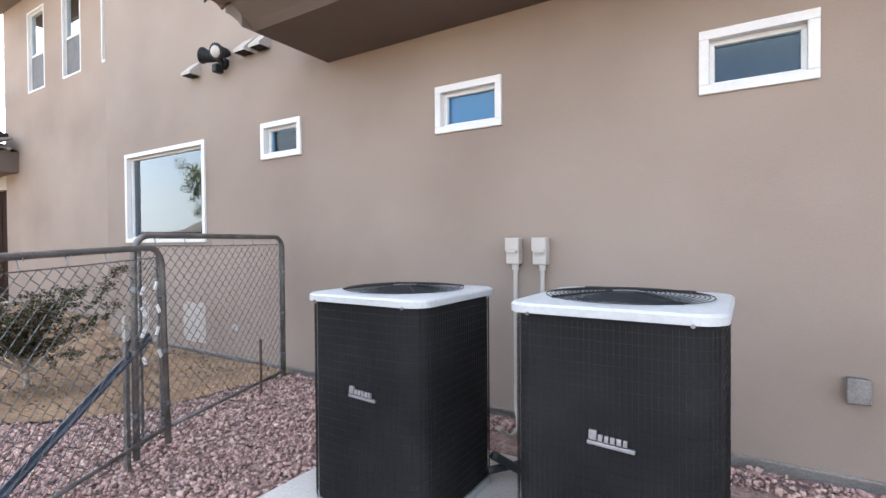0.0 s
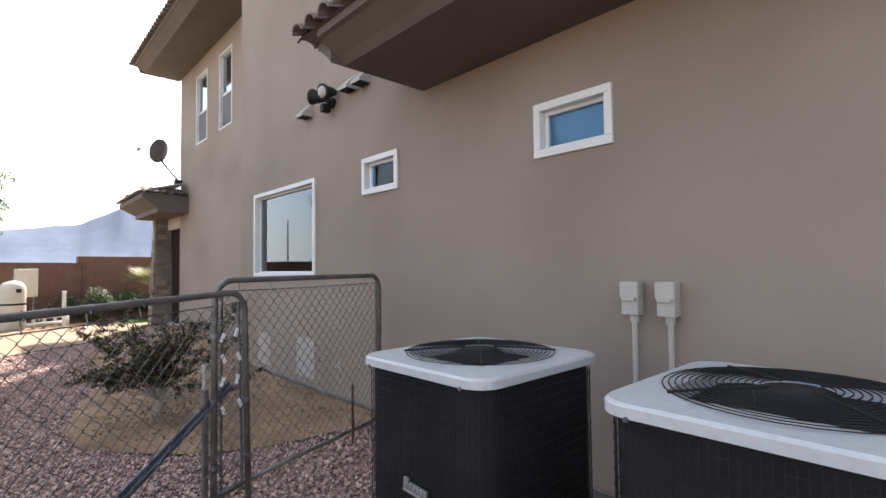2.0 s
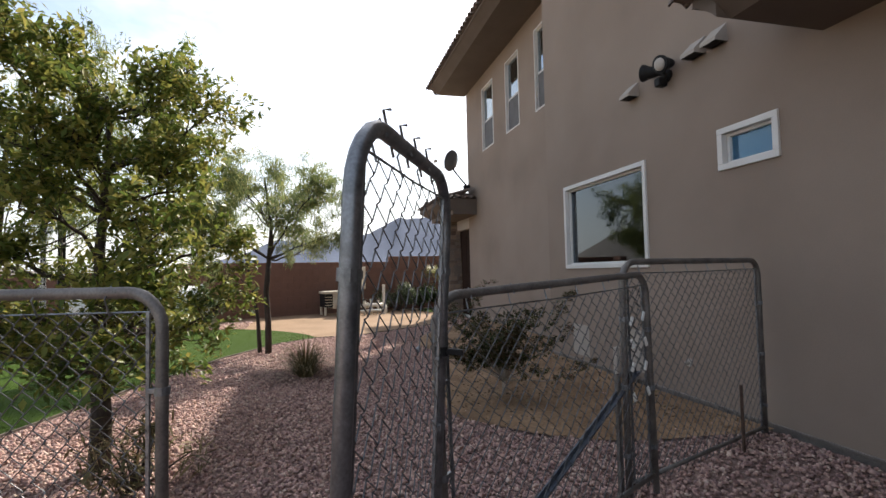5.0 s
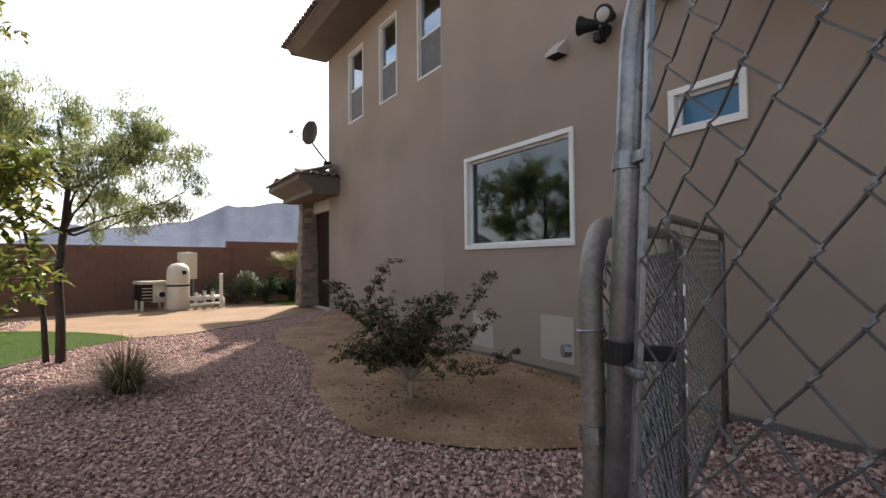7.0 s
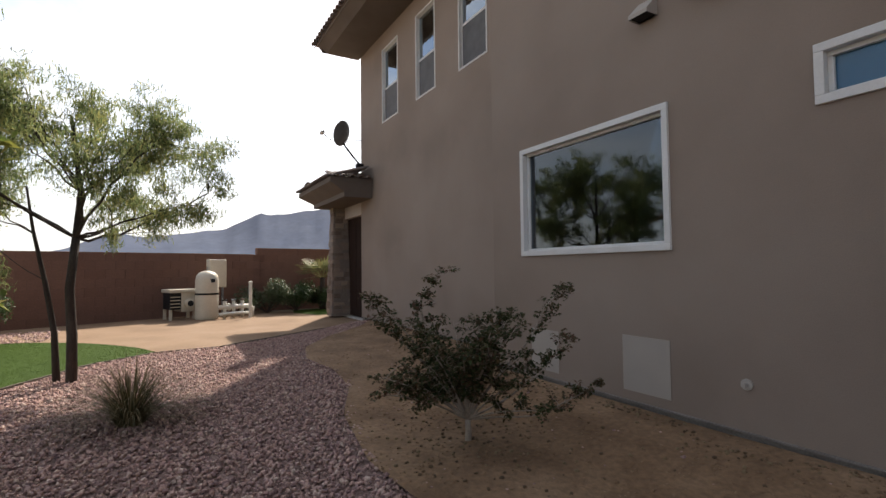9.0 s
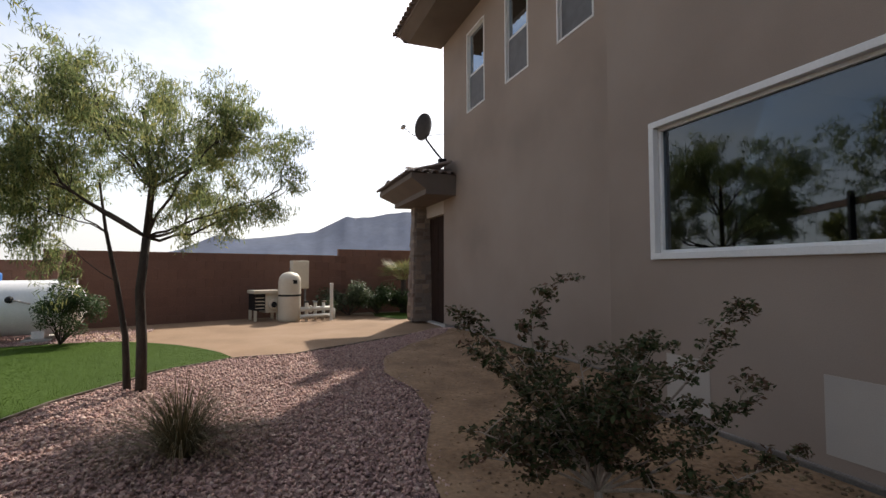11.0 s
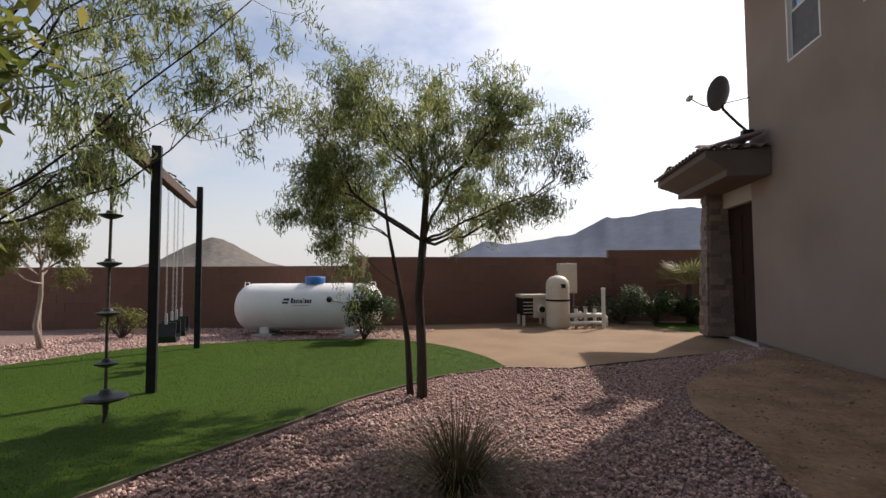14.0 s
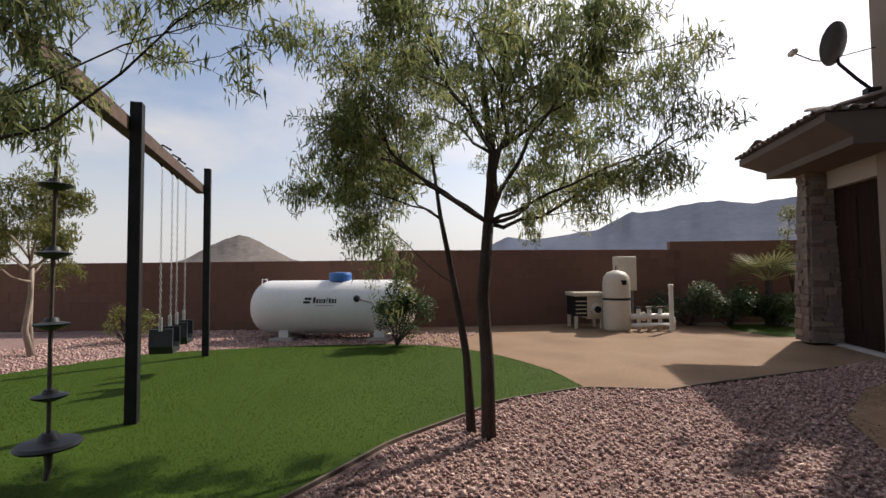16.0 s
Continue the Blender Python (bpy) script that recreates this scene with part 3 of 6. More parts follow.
def edging():
    """The thin board between turf or sand and gravel."""
    line = [(x, y) for x, y in LAWN_FRONT] + [(-11.05, -0.1), (-11.08, 0.6), (-11.4, 1.03), (-12.0, 1.94), (-12.6, 2.85), (-13.1, 3.65)]
    bm = bmesh.new()
    pts = [Vector((x, y, 0)) for x, y in line]
    prev = None
    for i, p in enumerate(pts):
        d = (pts[min(i + 1, len(pts) - 1)] - pts[max(i - 1, 0)]).normalized()
        s = Vector((-d.y, d.x, 0)) * 0.010
        ring = [bm.verts.new(p + s + Vector((0, 0, -0.02))), bm.verts.new(p - s + Vector((0, 0, -0.02))), bm.verts.new(p - s + Vector((0, 0, 0.026))), bm.verts.new(p + s + Vector((0, 0, 0.026)))]
        if prev:
            for k in range(4):
                bm.faces.new((prev[k], prev[(k + 1) % 4], ring[(k + 1) % 4], ring[k]))
        prev = ring
    tagged(link("lawn_edging", bm, EDGING), "thin dark brown edging board between turf and gravel", "edging", "", "structure")


edging()

# ---- house ----


def wall_with_holes(name, x0, x1, z0, z1, y, thick, holes, mat):
    """A wall whose face is at y and whose body lies behind it, with openings right through."""
    bm = bmesh.new()
    cx = sorted({x0, x1, *(h[0] for h in holes), *(h[1] for h in holes)})
    cz = sorted({z0, z1, *(h[2] for h in holes), *(h[3] for h in holes)})
    solid = {}
    for i in range(len(cx) - 1):
        for j in range(len(cz) - 1):
            mx, mz = (cx[i] + cx[i + 1]) / 2, (cz[j] + cz[j + 1]) / 2
            solid[i, j] = not any(a < mx < b and c < mz < d for a, b, c, d in holes)
    grid = {}

    def vert(i, j, back):
        if (i, j, back) not in grid:
            grid[i, j, back] = bm.verts.new((cx[i], y + (thick if back else 0), cz[j]))
        return grid[i, j, back]

    for (i, j), s in solid.items():
        if not s:
            continue
        bm.faces.new([vert(i, j, 0), vert(i + 1, j, 0), vert(i + 1, j + 1, 0), vert(i, j + 1, 0)])
        bm.faces.new([vert(i, j, 1), vert(i, j + 1, 1), vert(i + 1, j + 1, 1), vert(i + 1, j, 1)])
        for di, dj, a, b in ((-1, 0, (i, j), (i, j + 1)), (1, 0, (i + 1, j + 1), (i + 1, j)), (0, -1, (i + 1, j), (i, j)), (0, 1, (i, j + 1), (i + 1, j + 1))):
            if not solid.get((i + di, j + dj), False):
                bm.faces.new([vert(*a, 0), vert(*a, 1), vert(*b, 1), vert(*b, 0)])
    bmesh.ops.recalc_face_normals(bm, faces=bm.faces)
    return tagged(link(name, bm, mat), "smooth taupe stucco house wall", "wall", "", "structure")


T = 0.048
SMALL = [(-0.553, -0.042), (-2.217, -1.699), (-4.138, -3.605)]
G = T - 0.008
near_holes = [(a + G, b - G, 2.040 + G, 2.372 - G) for a, b in SMALL] + [(-6.665 + G, -5.03 - G, 1.288 + G, 2.337 - G)]
wall_with_holes("wall_south_near", STEP_X, 9.0, 0.17, 6.34, NEAR_Y, 0.2, near_holes, STUCCO)
UPPER = [(-12.075, -11.29), (-10.525, -9.805), (-9.07, -8.31)]
F = 0.03
far_holes = [(a + F - 0.008, b - F + 0.008, 4.17 + F - 0.008, 5.70 - F + 0.008) for a, b in UPPER]
wall_with_holes("wall_south_far", END_X, STEP_X, 0.11, 6.05, FAR_Y, 0.2, far_holes, STUCCO)


def plain_box(name, lo, hi, mat, label, category, kind="structure", bevel=0.0):
    return tagged(link(name, box(bmesh.new(), lo, hi, bevel), mat), label, category, "", kind)


plain_box("wall_return", (STEP_X, NEAR_Y + 0.2, 0.17), (STEP_X + 0.2, 9.0, 6.34), STUCCO, "taupe stucco return wall of the nearer wing", "wall")
plain_box("wall_west", (END_X, FAR_Y + 0.2, 2.76), (END_X + 0.2, 12.0, 6.05), STUCCO, "taupe stucco end wall of the house", "wall")
plain_box("wall_west_lower", (END_X, FAR_Y + 0.2, 0.0), (END_X + 0.2, 12.0, 2.756), STUCCO, "taupe stucco end wall under the porch", "wall")
plain_box("wall_east", (8.8, NEAR_Y + 0.2, 0.17), (9.0, 12.0, 6.42), STUCCO, "taupe stucco end wall", "wall")
plain_box("wall_north", (END_X, 12.0, 0.0), (9.0, 12.2, 6.42), STUCCO, "taupe stucco rear wall", "wall")
# inner walls and floors are added; their near-black colour makes the rooms dark
plain_box("partition", (STEP_X + 0.25, 6.5, 0.0), (8.75, 6.6, 6.3), ROOMBLACK, "near-black inner wall added behind the windows", "wall")
plain_box("partition_far", (END_X + 0.25, 6.5, 0.0), (STEP_X - 0.05, 6.6, 6.0), ROOMBLACK, "near-black inner wall added behind the upper windows", "wall")
plain_box("floor_upper", (END_X + 0.25, 4.0, 3.0), (8.7, 6.48, 3.2), ROOMBLACK, "near-black upper storey floor added inside", "floor")
plain_box("floor", (END_X + 0.25, 4.0, 0.0), (8.7, 6.48, 0.15), ROOMBLACK, "near-black ground floor added inside", "floor")
plain_box("footing_near", (STEP_X + 0.01, NEAR_Y + 0.018, -0.2), (8.9, NEAR_Y + 0.19, 0.168), STEM, "dark concrete footing under the stucco", "wall")
plain_box("footing_far", (END_X + 0.01, FAR_Y + 0.018, -0.2), (STEP_X, FAR_Y + 0.19, 0.108), STEM, "dark concrete footing under the stucco", "wall")
plain_box("weep_screed_near", (STEP_X, NEAR_Y - 0.012, 0.158), (8.9, NEAR_Y + 0.016, 0.169), STEM, "thin metal weep screed at the foot of the stucco", "trim")
plain_box("weep_screed_far", (END_X, FAR_Y - 0.012, 0.098), (STEP_X - 0.01, FAR_Y + 0.016, 0.109), STEM, "thin metal weep screed at the foot of the stucco", "trim")


def window(name, x0, x1, z0, z1, y, trim, glass, label, sash=False, shade=0.0, proud=0.02):
    """Trim round the opening, a vinyl frame set in it, the pane, and any blue sheet behind it."""
    w = thing(name, (0, 0, 0))
    tagged(w, label, "window", "", "structure")
    bm = bmesh.new()
    for lo, hi in (((x0, z0), (x1, z0 + trim)), ((x0, z1 - trim), (x1, z1)), ((x0, z0 + trim), (x0 + trim, z1 - trim)), ((x1 - trim, z0 + trim), (x1, z1 - trim))):
        box(bm, (lo[0], y - proud, lo[1]), (hi[0], y + 0.033, hi[1]), 0.004)
    part("window_trim", bm, WHITE, w, "white painted foam trim")
    a, b, c, d = x0 + trim, x1 - trim, z0 + trim, z1 - trim
    f = 0.022 if trim > 0.04 else 0.016
    bm = bmesh.new()
    g = 0.005
    for lo, hi in (((a - g, c - g), (b + g, c + f)), ((a - g, d - f), (b + g, d + g)), ((a - g, c + f), (a + f, d - f)), ((b - f, c + f), (b + g, d - f))):
        box(bm, (lo[0], y + 0.035, lo[1]), (hi[0], y + 0.10, hi[1]), 0.003)
    part("window_frame", bm, VINYL, w)
    if sash:
        m = (c + d) / 2 - 0.06
        part("meeting_rail", box(bmesh.new(), (a + f, y + 0.045, m - 0.018), (b - f, y + 0.085, m + 0.018), 0.003), VINYL, w)
        part("pane", box(bmesh.new(), (a + f, y + 0.060, m + 0.018), (b - f, y + 0.066, d - f)), glass, w)
        part("pane", box(bmesh.new(), (a + f, y + 0.072, c + f), (b - f, y + 0.078, m - 0.018)), glass, w)
        part("insect_screen", box(bmesh.new(), (a + f, y + 0.050, c + f), (b - f, y + 0.053, m - 0.018)), SCREEN, w, "grey mesh insect screen over the lower sash")
    else:
        part("pane", box(bmesh.new(), (a + f, y + 0.060, c + f), (b - f, y + 0.066, d - f)), glass, w)
    # added sheet: its blue stands for sky reflected in the pane
    if shade:
        part("sky_blue_backing", box(bmesh.new(), (a + f, y + 0.069, d - (d - c) * shade), (b - f, y + 0.073, d - f)), SKYBACK, w, "blue sheet behind the pane standing in for reflected sky")
    for o in w.children:
        if o.name.startswith("pane"):
            o.visible_shadow = False
    return w


for i, (a, b) in enumerate(SMALL):
    window("window_%d" % (i + 1), a, b, 2.040, 2.372, NEAR_Y, T, BLUEGLASS, "small high window with white trim and blue reflecting glass", shade=(0.0, 1.0, 1.0)[i])
window("window_4", -6.665, -5.03, 1.288, 2.337, NEAR_Y, T, GLASS, "large fixed window with white trim reflecting the trees")
for i, (a, b) in enumerate(UPPER):
    window("window_%d" % (i + 5), a, b, 4.17, 5.70, FAR_Y, F, UPGLASS, "tall upper sash window with a screened lower half", sash=True, proud=0.008)

# ceiling lamp inside the room of the nearest small window
lamp = thing("ceiling_lamp", (-0.75, 4.6, 3.0))
tagged(lamp, "round white glass ceiling lamp, lit, inside the room", "lamp")
part("shade", lathe(bmesh.new(), [(0.02, -0.10), (0.12, -0.085), (0.17, -0.045), (0.18, -0.012)], 24), glow_material("lamp_glass", (1.0, 0.93, 0.82), 2.5), lamp, smooth=True)
part("base_plate", lathe(bmesh.new(), [(0.10, -0.012), (0.10, 0.0)], 20), WHITE, lamp)

# lighter repair patches in the stucco and a hose bib stub
plain_box("stucco_patch", (-6.545, NEAR_Y - 0.004, 0.225), (-6.18, NEAR_Y + 0.003, 0.60), PATCH, "lighter rectangular stucco repair patch low on the wall", "patch")
plain_box("stucco_patch", (-5.474, NEAR_Y - 0.004, 0.24), (-5.07, NEAR_Y + 0.003, 0.655), PATCH, "lighter rectangular stucco repair patch low on the wall", "patch")
bm = lathe(bmesh.new(), [(0.035, 0), (0.035, 0.012), (0.014, 0.014), (0.014, 0.05)], 14, axis=pose(-4.554, NEAR_Y, 0.455, 90, 0, 0))
tagged(link("pipe_stub", bm, BOXGREY, smooth=False), "small capped pipe stub on the stucco wall", "pipe")
bib = thing("hose_bib", (-9.9, FAR_Y, 0.62))
tagged(bib, "small hose tap on the stucco wall", "tap")
part("spout", tube(bmesh.new(), [(0, 0, 0), (0, -0.07, 0), (0, -0.10, -0.03)], 0.011), BOXGREY, bib)
part("handle", lathe(bmesh.new(), [(0.028, 0.02), (0.028, 0.028)], 10, axis=pose(0, -0.06, 0.0)), RUST, bib)

# ---- roofs ----


def barrel_tile(length=0.36, r=0.066):
    """One half-round roof tile, running down along -y, with thickness."""
    bm = bmesh.new()
    rows = []
    for y, k in ((0.0, 1.0), (-length, 1.12)):
        out = [bm.verts.new((math.cos(a) * r * k, y, math.sin(a) * r * k * 0.75)) for a in (math.pi * s / 6 for s in range(7))]
        inn = [bm.verts.new((math.cos(a) * (r * k - 0.016), y, math.sin(a) * (r * k - 0.016) * 0.75)) for a in (math.pi * s / 6 for s in range(7))]
        rows.append((out, inn))
    (o0, i0), (o1, i1) = rows
    for s in range(6):
        bm.faces.new((o0[s], o0[s + 1], o1[s + 1], o1[s]))
        bm.faces.new((i1[s], i1[s + 1], i0[s + 1], i0[s]))
        bm.faces.new((o1[s], o1[s + 1], i1[s + 1], i1[s]))
    bmesh.ops.recalc_face_normals(bm, faces=bm.faces)
    me = bpy.data.meshes.new("roof_tile")
    bm.to_mesh(me)
    bm.free()
    me.materials.append(TILE)
    return me


TILE_MESH = barrel_tile()


def tile_row(parent, start, end, down, rows, pitch=0.175, slope=0.30, step=0.30):
    """Rows of tiles from the eave line start-end upward; down is the flat direction in which the roof falls."""
    start, end, down = Vector(start), Vector(end), Vector((*down, 0)).normalized()
    run = (end - start)
    n = max(2, int(run.length / pitch))
    turn = math.atan2(down.x, -down.y)
    for r in range(rows):
        for k in range(n + 1):
            p = start + run * (k / n) - down * (step * r) + Vector((0, 0, slope * step * r))
            ob = new("roof_tile", TILE_MESH)
            ob.parent = parent
            ob.matrix_local = Matrix.Translation(p - down * 0.30 + Vector((0, 0, 0.30 * slope + 0.012))) @ Matrix.Rotation(turn, 4, "Z") @ Matrix.Rotation(math.atan(slope), 4, "X") @ Matrix.Rotation(random.uniform(-0.02, 0.02), 4, "Y")


def eave_roof(name, x0, x1, y_wall, out, z, rise_to, end0, end1, label, rows=2, tiles=True, slope=0.30):
    """A boxed stucco eave along a wall, its cove and its tile field. end0, end1: overhang past x0 and x1."""
    r = thing(name)
    tagged(r, label, "roof", "", "structure")
    xa, xb = x0 - end0, x1 + end1
    ye = y_wall - out
    bm = bmesh.new()
    prof = [(y_wall, z), (ye + 0.22, z), (ye + 0.17, z + 0.045), (ye + 0.05, z + 0.13), (ye + 0.02, z + 0.14), (ye + 0.02, z + 0.19), (y_wall, z + 0.19)]
    extrude_profile(bm, prof, xa + (0.2 if end0 else 0), xb - (0.2 if end1 else 0), lambda x, a, b: (x, a, b))
    part("eave_box", bm, EAVESHADED, r, "stuccoed eave box, dark taupe deepened with shade")
    for x, e, s in ((xa, end0, 1), (xb, end1, -1)):
        if e:
            bm = bmesh.new()
            prof = [(0.2, z), (0.16, z + 0.045), (0.05, z + 0.13), (0.02, z + 0.14), (0.02, z + 0.19), (0.2, z + 0.19)]
            extrude_profile(bm, prof, ye + 0.12, y_wall, lambda yy, a, b: (x + s * a, yy, b))
            part("eave_return", bm, EAVESHADED, r)
    bm = bmesh.new()
    hi = y_wall + rise_to
    zt = z + 0.195
    top = zt + (hi - ye) * slope
    i0, i1 = (hi - ye if end0 else 0), (hi - ye if end1 else 0)
    a = [bm.verts.new(v) for v in ((xa, ye, zt), (xb, ye, zt), (xb, hi, zt), (xa, hi, zt), (xa + i0, hi, top), (xb - i1, hi, top))]
    bm.faces.new((a[0], a[1], a[5], a[4]))
    bm.faces.new((a[3], a[2], a[1], a[0]))
    bm.faces.new((a[0], a[4], a[3]))
    bm.faces.new((a[1], a[2], a[5]))
    bm.faces.new((a[2], a[3], a[4], a[5]))
    part("roof_deck", bm, TILE_JOINED, r, "brown tiled roof slope")
    if tiles:
        tile_row(r, (xa + 0.08, ye - 0.02, zt), (xb - 0.08, ye - 0.02, zt), (0, -1), rows, slope=slope)
        if end0:
            tile_row(r, (xa - 0.02, hi - 0.1, zt), (xa - 0.02, ye + 0.08, zt), (-1, 0), 1, slope=slope)
        if end1:
            tile_row(r, (xb + 0.02, ye + 0.08, zt), (xb + 0.02, hi - 0.1, zt), (1, 0), 1, slope=slope)
    return r


eave_roof("roof_pent", -3.42, 8.5, NEAR_Y, 0.93, 2.765, -0.02, 0.06, 0, "brown tiled pent roof with a dark stuccoed underside on the house wall", rows=3)
eave_roof("roof_upper_near", STEP_X, 9.0, NEAR_Y, 0.80, 6.32, 3.0, 1.02, 0.6, "upper tiled roof with deep dark eaves", rows=1)
eave_roof("roof_upper_far", END_X, STEP_X - 0.02, FAR_Y, 0.97, 6.03, 3.0, 0.34, 0, "upper tiled roof with deep dark eaves over the tall windows", rows=1)

# ---- porch at the far corner ----


def porch():
    eave = thing("roof_porch")
    tagged(eave, "low brown tiled porch roof with a dark boxed eave", "roof", "", "structure")
    x0, x1, y0, y1, z = -15.35, -12.62, 2.82, 4.9, 2.70
    bm = bmesh.new()
    slab(bm, [(x0 + 0.3, y0 + 0.3), (x1 - 0.02, y0 + 0.3), (x1 - 0.02, FAR_Y - 0.005), (END_X - 0.005, FAR_Y - 0.005), (END_X - 0.005, y1), (x0 + 0.3, y1)], z, z + 0.12)
    part("soffit", bm, EAVESHADED, eave)
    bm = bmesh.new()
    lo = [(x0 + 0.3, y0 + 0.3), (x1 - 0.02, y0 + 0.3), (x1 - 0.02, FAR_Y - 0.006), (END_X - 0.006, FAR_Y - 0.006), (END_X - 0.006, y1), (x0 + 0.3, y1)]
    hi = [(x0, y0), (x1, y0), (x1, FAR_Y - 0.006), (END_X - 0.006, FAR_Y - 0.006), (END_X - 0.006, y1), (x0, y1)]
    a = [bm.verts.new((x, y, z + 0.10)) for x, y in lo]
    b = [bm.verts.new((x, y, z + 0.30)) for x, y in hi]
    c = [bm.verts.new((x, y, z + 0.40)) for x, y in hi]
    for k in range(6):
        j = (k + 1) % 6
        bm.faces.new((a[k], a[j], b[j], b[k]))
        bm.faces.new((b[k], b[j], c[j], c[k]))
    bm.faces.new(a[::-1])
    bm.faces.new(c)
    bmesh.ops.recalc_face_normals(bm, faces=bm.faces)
    part("eave_box", bm, EAVESHADED, eave, "coved eave, dark brown deepened with shade")
    bm = bmesh.new()
    zt, s = z + 0.405, 0.28
    p = [(x0, y0), (x1, y0), (x1, FAR_Y - 0.006), (END_X - 0.006, FAR_Y - 0.006), (END_X - 0.006, y1), (x0, y1)]
    low = [bm.verts.new((x, y, zt)) for x, y in p]
    tops = [bm.verts.new((x0 + 0.9, y0 + 0.9, zt + 0.9 * s)), bm.verts.new((END_X - 0.02, y0 + 0.8, zt + 0.9 * s)), bm.verts.new((END_X - 0.02, y1, zt + 0.9 * s)), bm.verts.new((x0 + 0.9, y1, zt + 0.9 * s))]
    bm.faces.new((low[0], low[1], tops[1], tops[0]))
    bm.faces.new((low[1], low[2], tops[1]))
    bm.faces.new((low[2], low[3], tops[1]))
    bm.faces.new((low[3], low[4], tops[2], tops[1]))
    bm.faces.new((low[0], tops[0], tops[3], low[5]))
    bm.faces.new((tops[0], tops[1], tops[2], tops[3]))
    bm.faces.new((low[4], low[5], tops[3], tops[2]))
    bm.faces.new(low[::-1])
    bmesh.ops.recalc_face_normals(bm, faces=bm.faces)
    part("roof_deck", bm, TILE_JOINED, eave)
    tile_row(eave, (x0 + 0.1, y0 - 0.03, zt), (x1 - 0.1, y0 - 0.03, zt), (0, -1), 3, slope=s)
    tile_row(eave, (x1 + 0.03, y0 + 0.1, zt), (x1 + 0.03, FAR_Y - 0.1, zt), (1, 0), 2, slope=s)
    tile_row(eave, (x0 - 0.03, y1 - 0.1, zt), (x0 - 0.03, y0 + 0.1, zt), (-1, 0), 2, slope=s)
    plain_box("porch_lintel", (-15.0, FAR_Y + 0.01, 2.42), (END_X - 0.004, FAR_Y + 0.30, 2.70), PATCH, "beige stucco lintel over the porch opening", "beam")
    # assumed door: a near-black panelled sheet stands for the dark porch opening
    door = thing("door_1")
    tagged(door, "assumed tall brown porch door, the shade of the recess in its colour", "door", "", "structure")
    part("door_leaf", box(bmesh.new(), (-15.0, FAR_Y + 0.11, 0.055), (END_X - 0.004, FAR_Y + 0.16, 2.418), 0.004), PORCHBROWN, door)
    for x in (-14.35, -13.85):
        part("door_panel", box(bmesh.new(), (x, FAR_Y + 0.10, 0.25), (x + 0.36, FAR_Y + 0.115, 1.05), 0.004), PORCHBROWN, door)
        part("door_panel", box(bmesh.new(), (x, FAR_Y + 0.10, 1.2), (x + 0.36, FAR_Y + 0.115, 2.25), 0.004), PORCHBROWN, door)
    plain_box("porch_slab", (-15.4, FAR_Y + 0.02, -0.05), (END_X, FAR_Y + 0.6, 0.05), CONCRETE, "concrete porch slab", "floor")
    plain_box("porch_wall", (-15.0, FAR_Y + 0.62, 0.0), (END_X - 0.004, FAR_Y + 0.75, 2.70), STUCCO, "stucco wall behind the porch", "wall")
    # tapered column clad in ledge stone
    col = thing("porch_column", (-14.72, 3.68, 0.04))
    tagged(col, "tapered porch column clad in brown ledge stone", "column", "", "structure")
    w0, w1, h = 0.235, 0.15, 2.66
    bm = bmesh.new()
    lo = [bm.verts.new((sx * w0, sy * w0, 0)) for sx, sy in ((-1, -1), (1, -1), (1, 1), (-1, 1))]
    hi = [bm.verts.new((sx * w1, sy * w1, h)) for sx, sy in ((-1, -1), (1, -1), (1, 1), (-1, 1))]
    for k in range(4):
        bm.faces.new((lo[k], lo[(k + 1) % 4], hi[(k + 1) % 4], hi[k]))
    bm.faces.new(lo[::-1])
    bm.faces.new(hi)
    part("core", bm, MORTAR, col)
    rng = random.Random(11)
    shapes = []
    for k in range(4):
        bm = box(bmesh.new(), (-0.5, -0.5, -0.5), (0.5, 0.5, 0.5))
        for v in bm.verts:
            v.co += Vector([rng.uniform(-0.09, 0.09) for _ in range(3)])
        me = bpy.data.meshes.new("stone")
        bm.to_mesh(me)
        bm.free()
        me.materials.append(STONE)
        shapes.append(me)
    z = 0.0
    while z < h - 0.05:
        dz = rng.uniform(0.06, 0.13)
        dz = min(dz, h - z)
        w = w0 + (w1 - w0) * (z + dz / 2) / h
        for face in range(4):
            u = -w
            while u < w - 0.02:
                du = min(rng.uniform(0.12, 0.30), w - u)
                if w - u - du < 0.07:
                    du = w - u
                st = new("stone", rng.choice(shapes))
                st.parent = col
                out = w + rng.uniform(-0.005, 0.02)
                st.matrix_local = Matrix.Rotation(face * math.pi / 2, 4, "Z") @ Matrix.LocRotScale((u + du / 2, -out, z + dz / 2), Euler((0, 0, rng.uniform(-0.03, 0.03))), (du * 0.95, 0.06, dz * 0.92))
                u += du
        z += dz


porch()


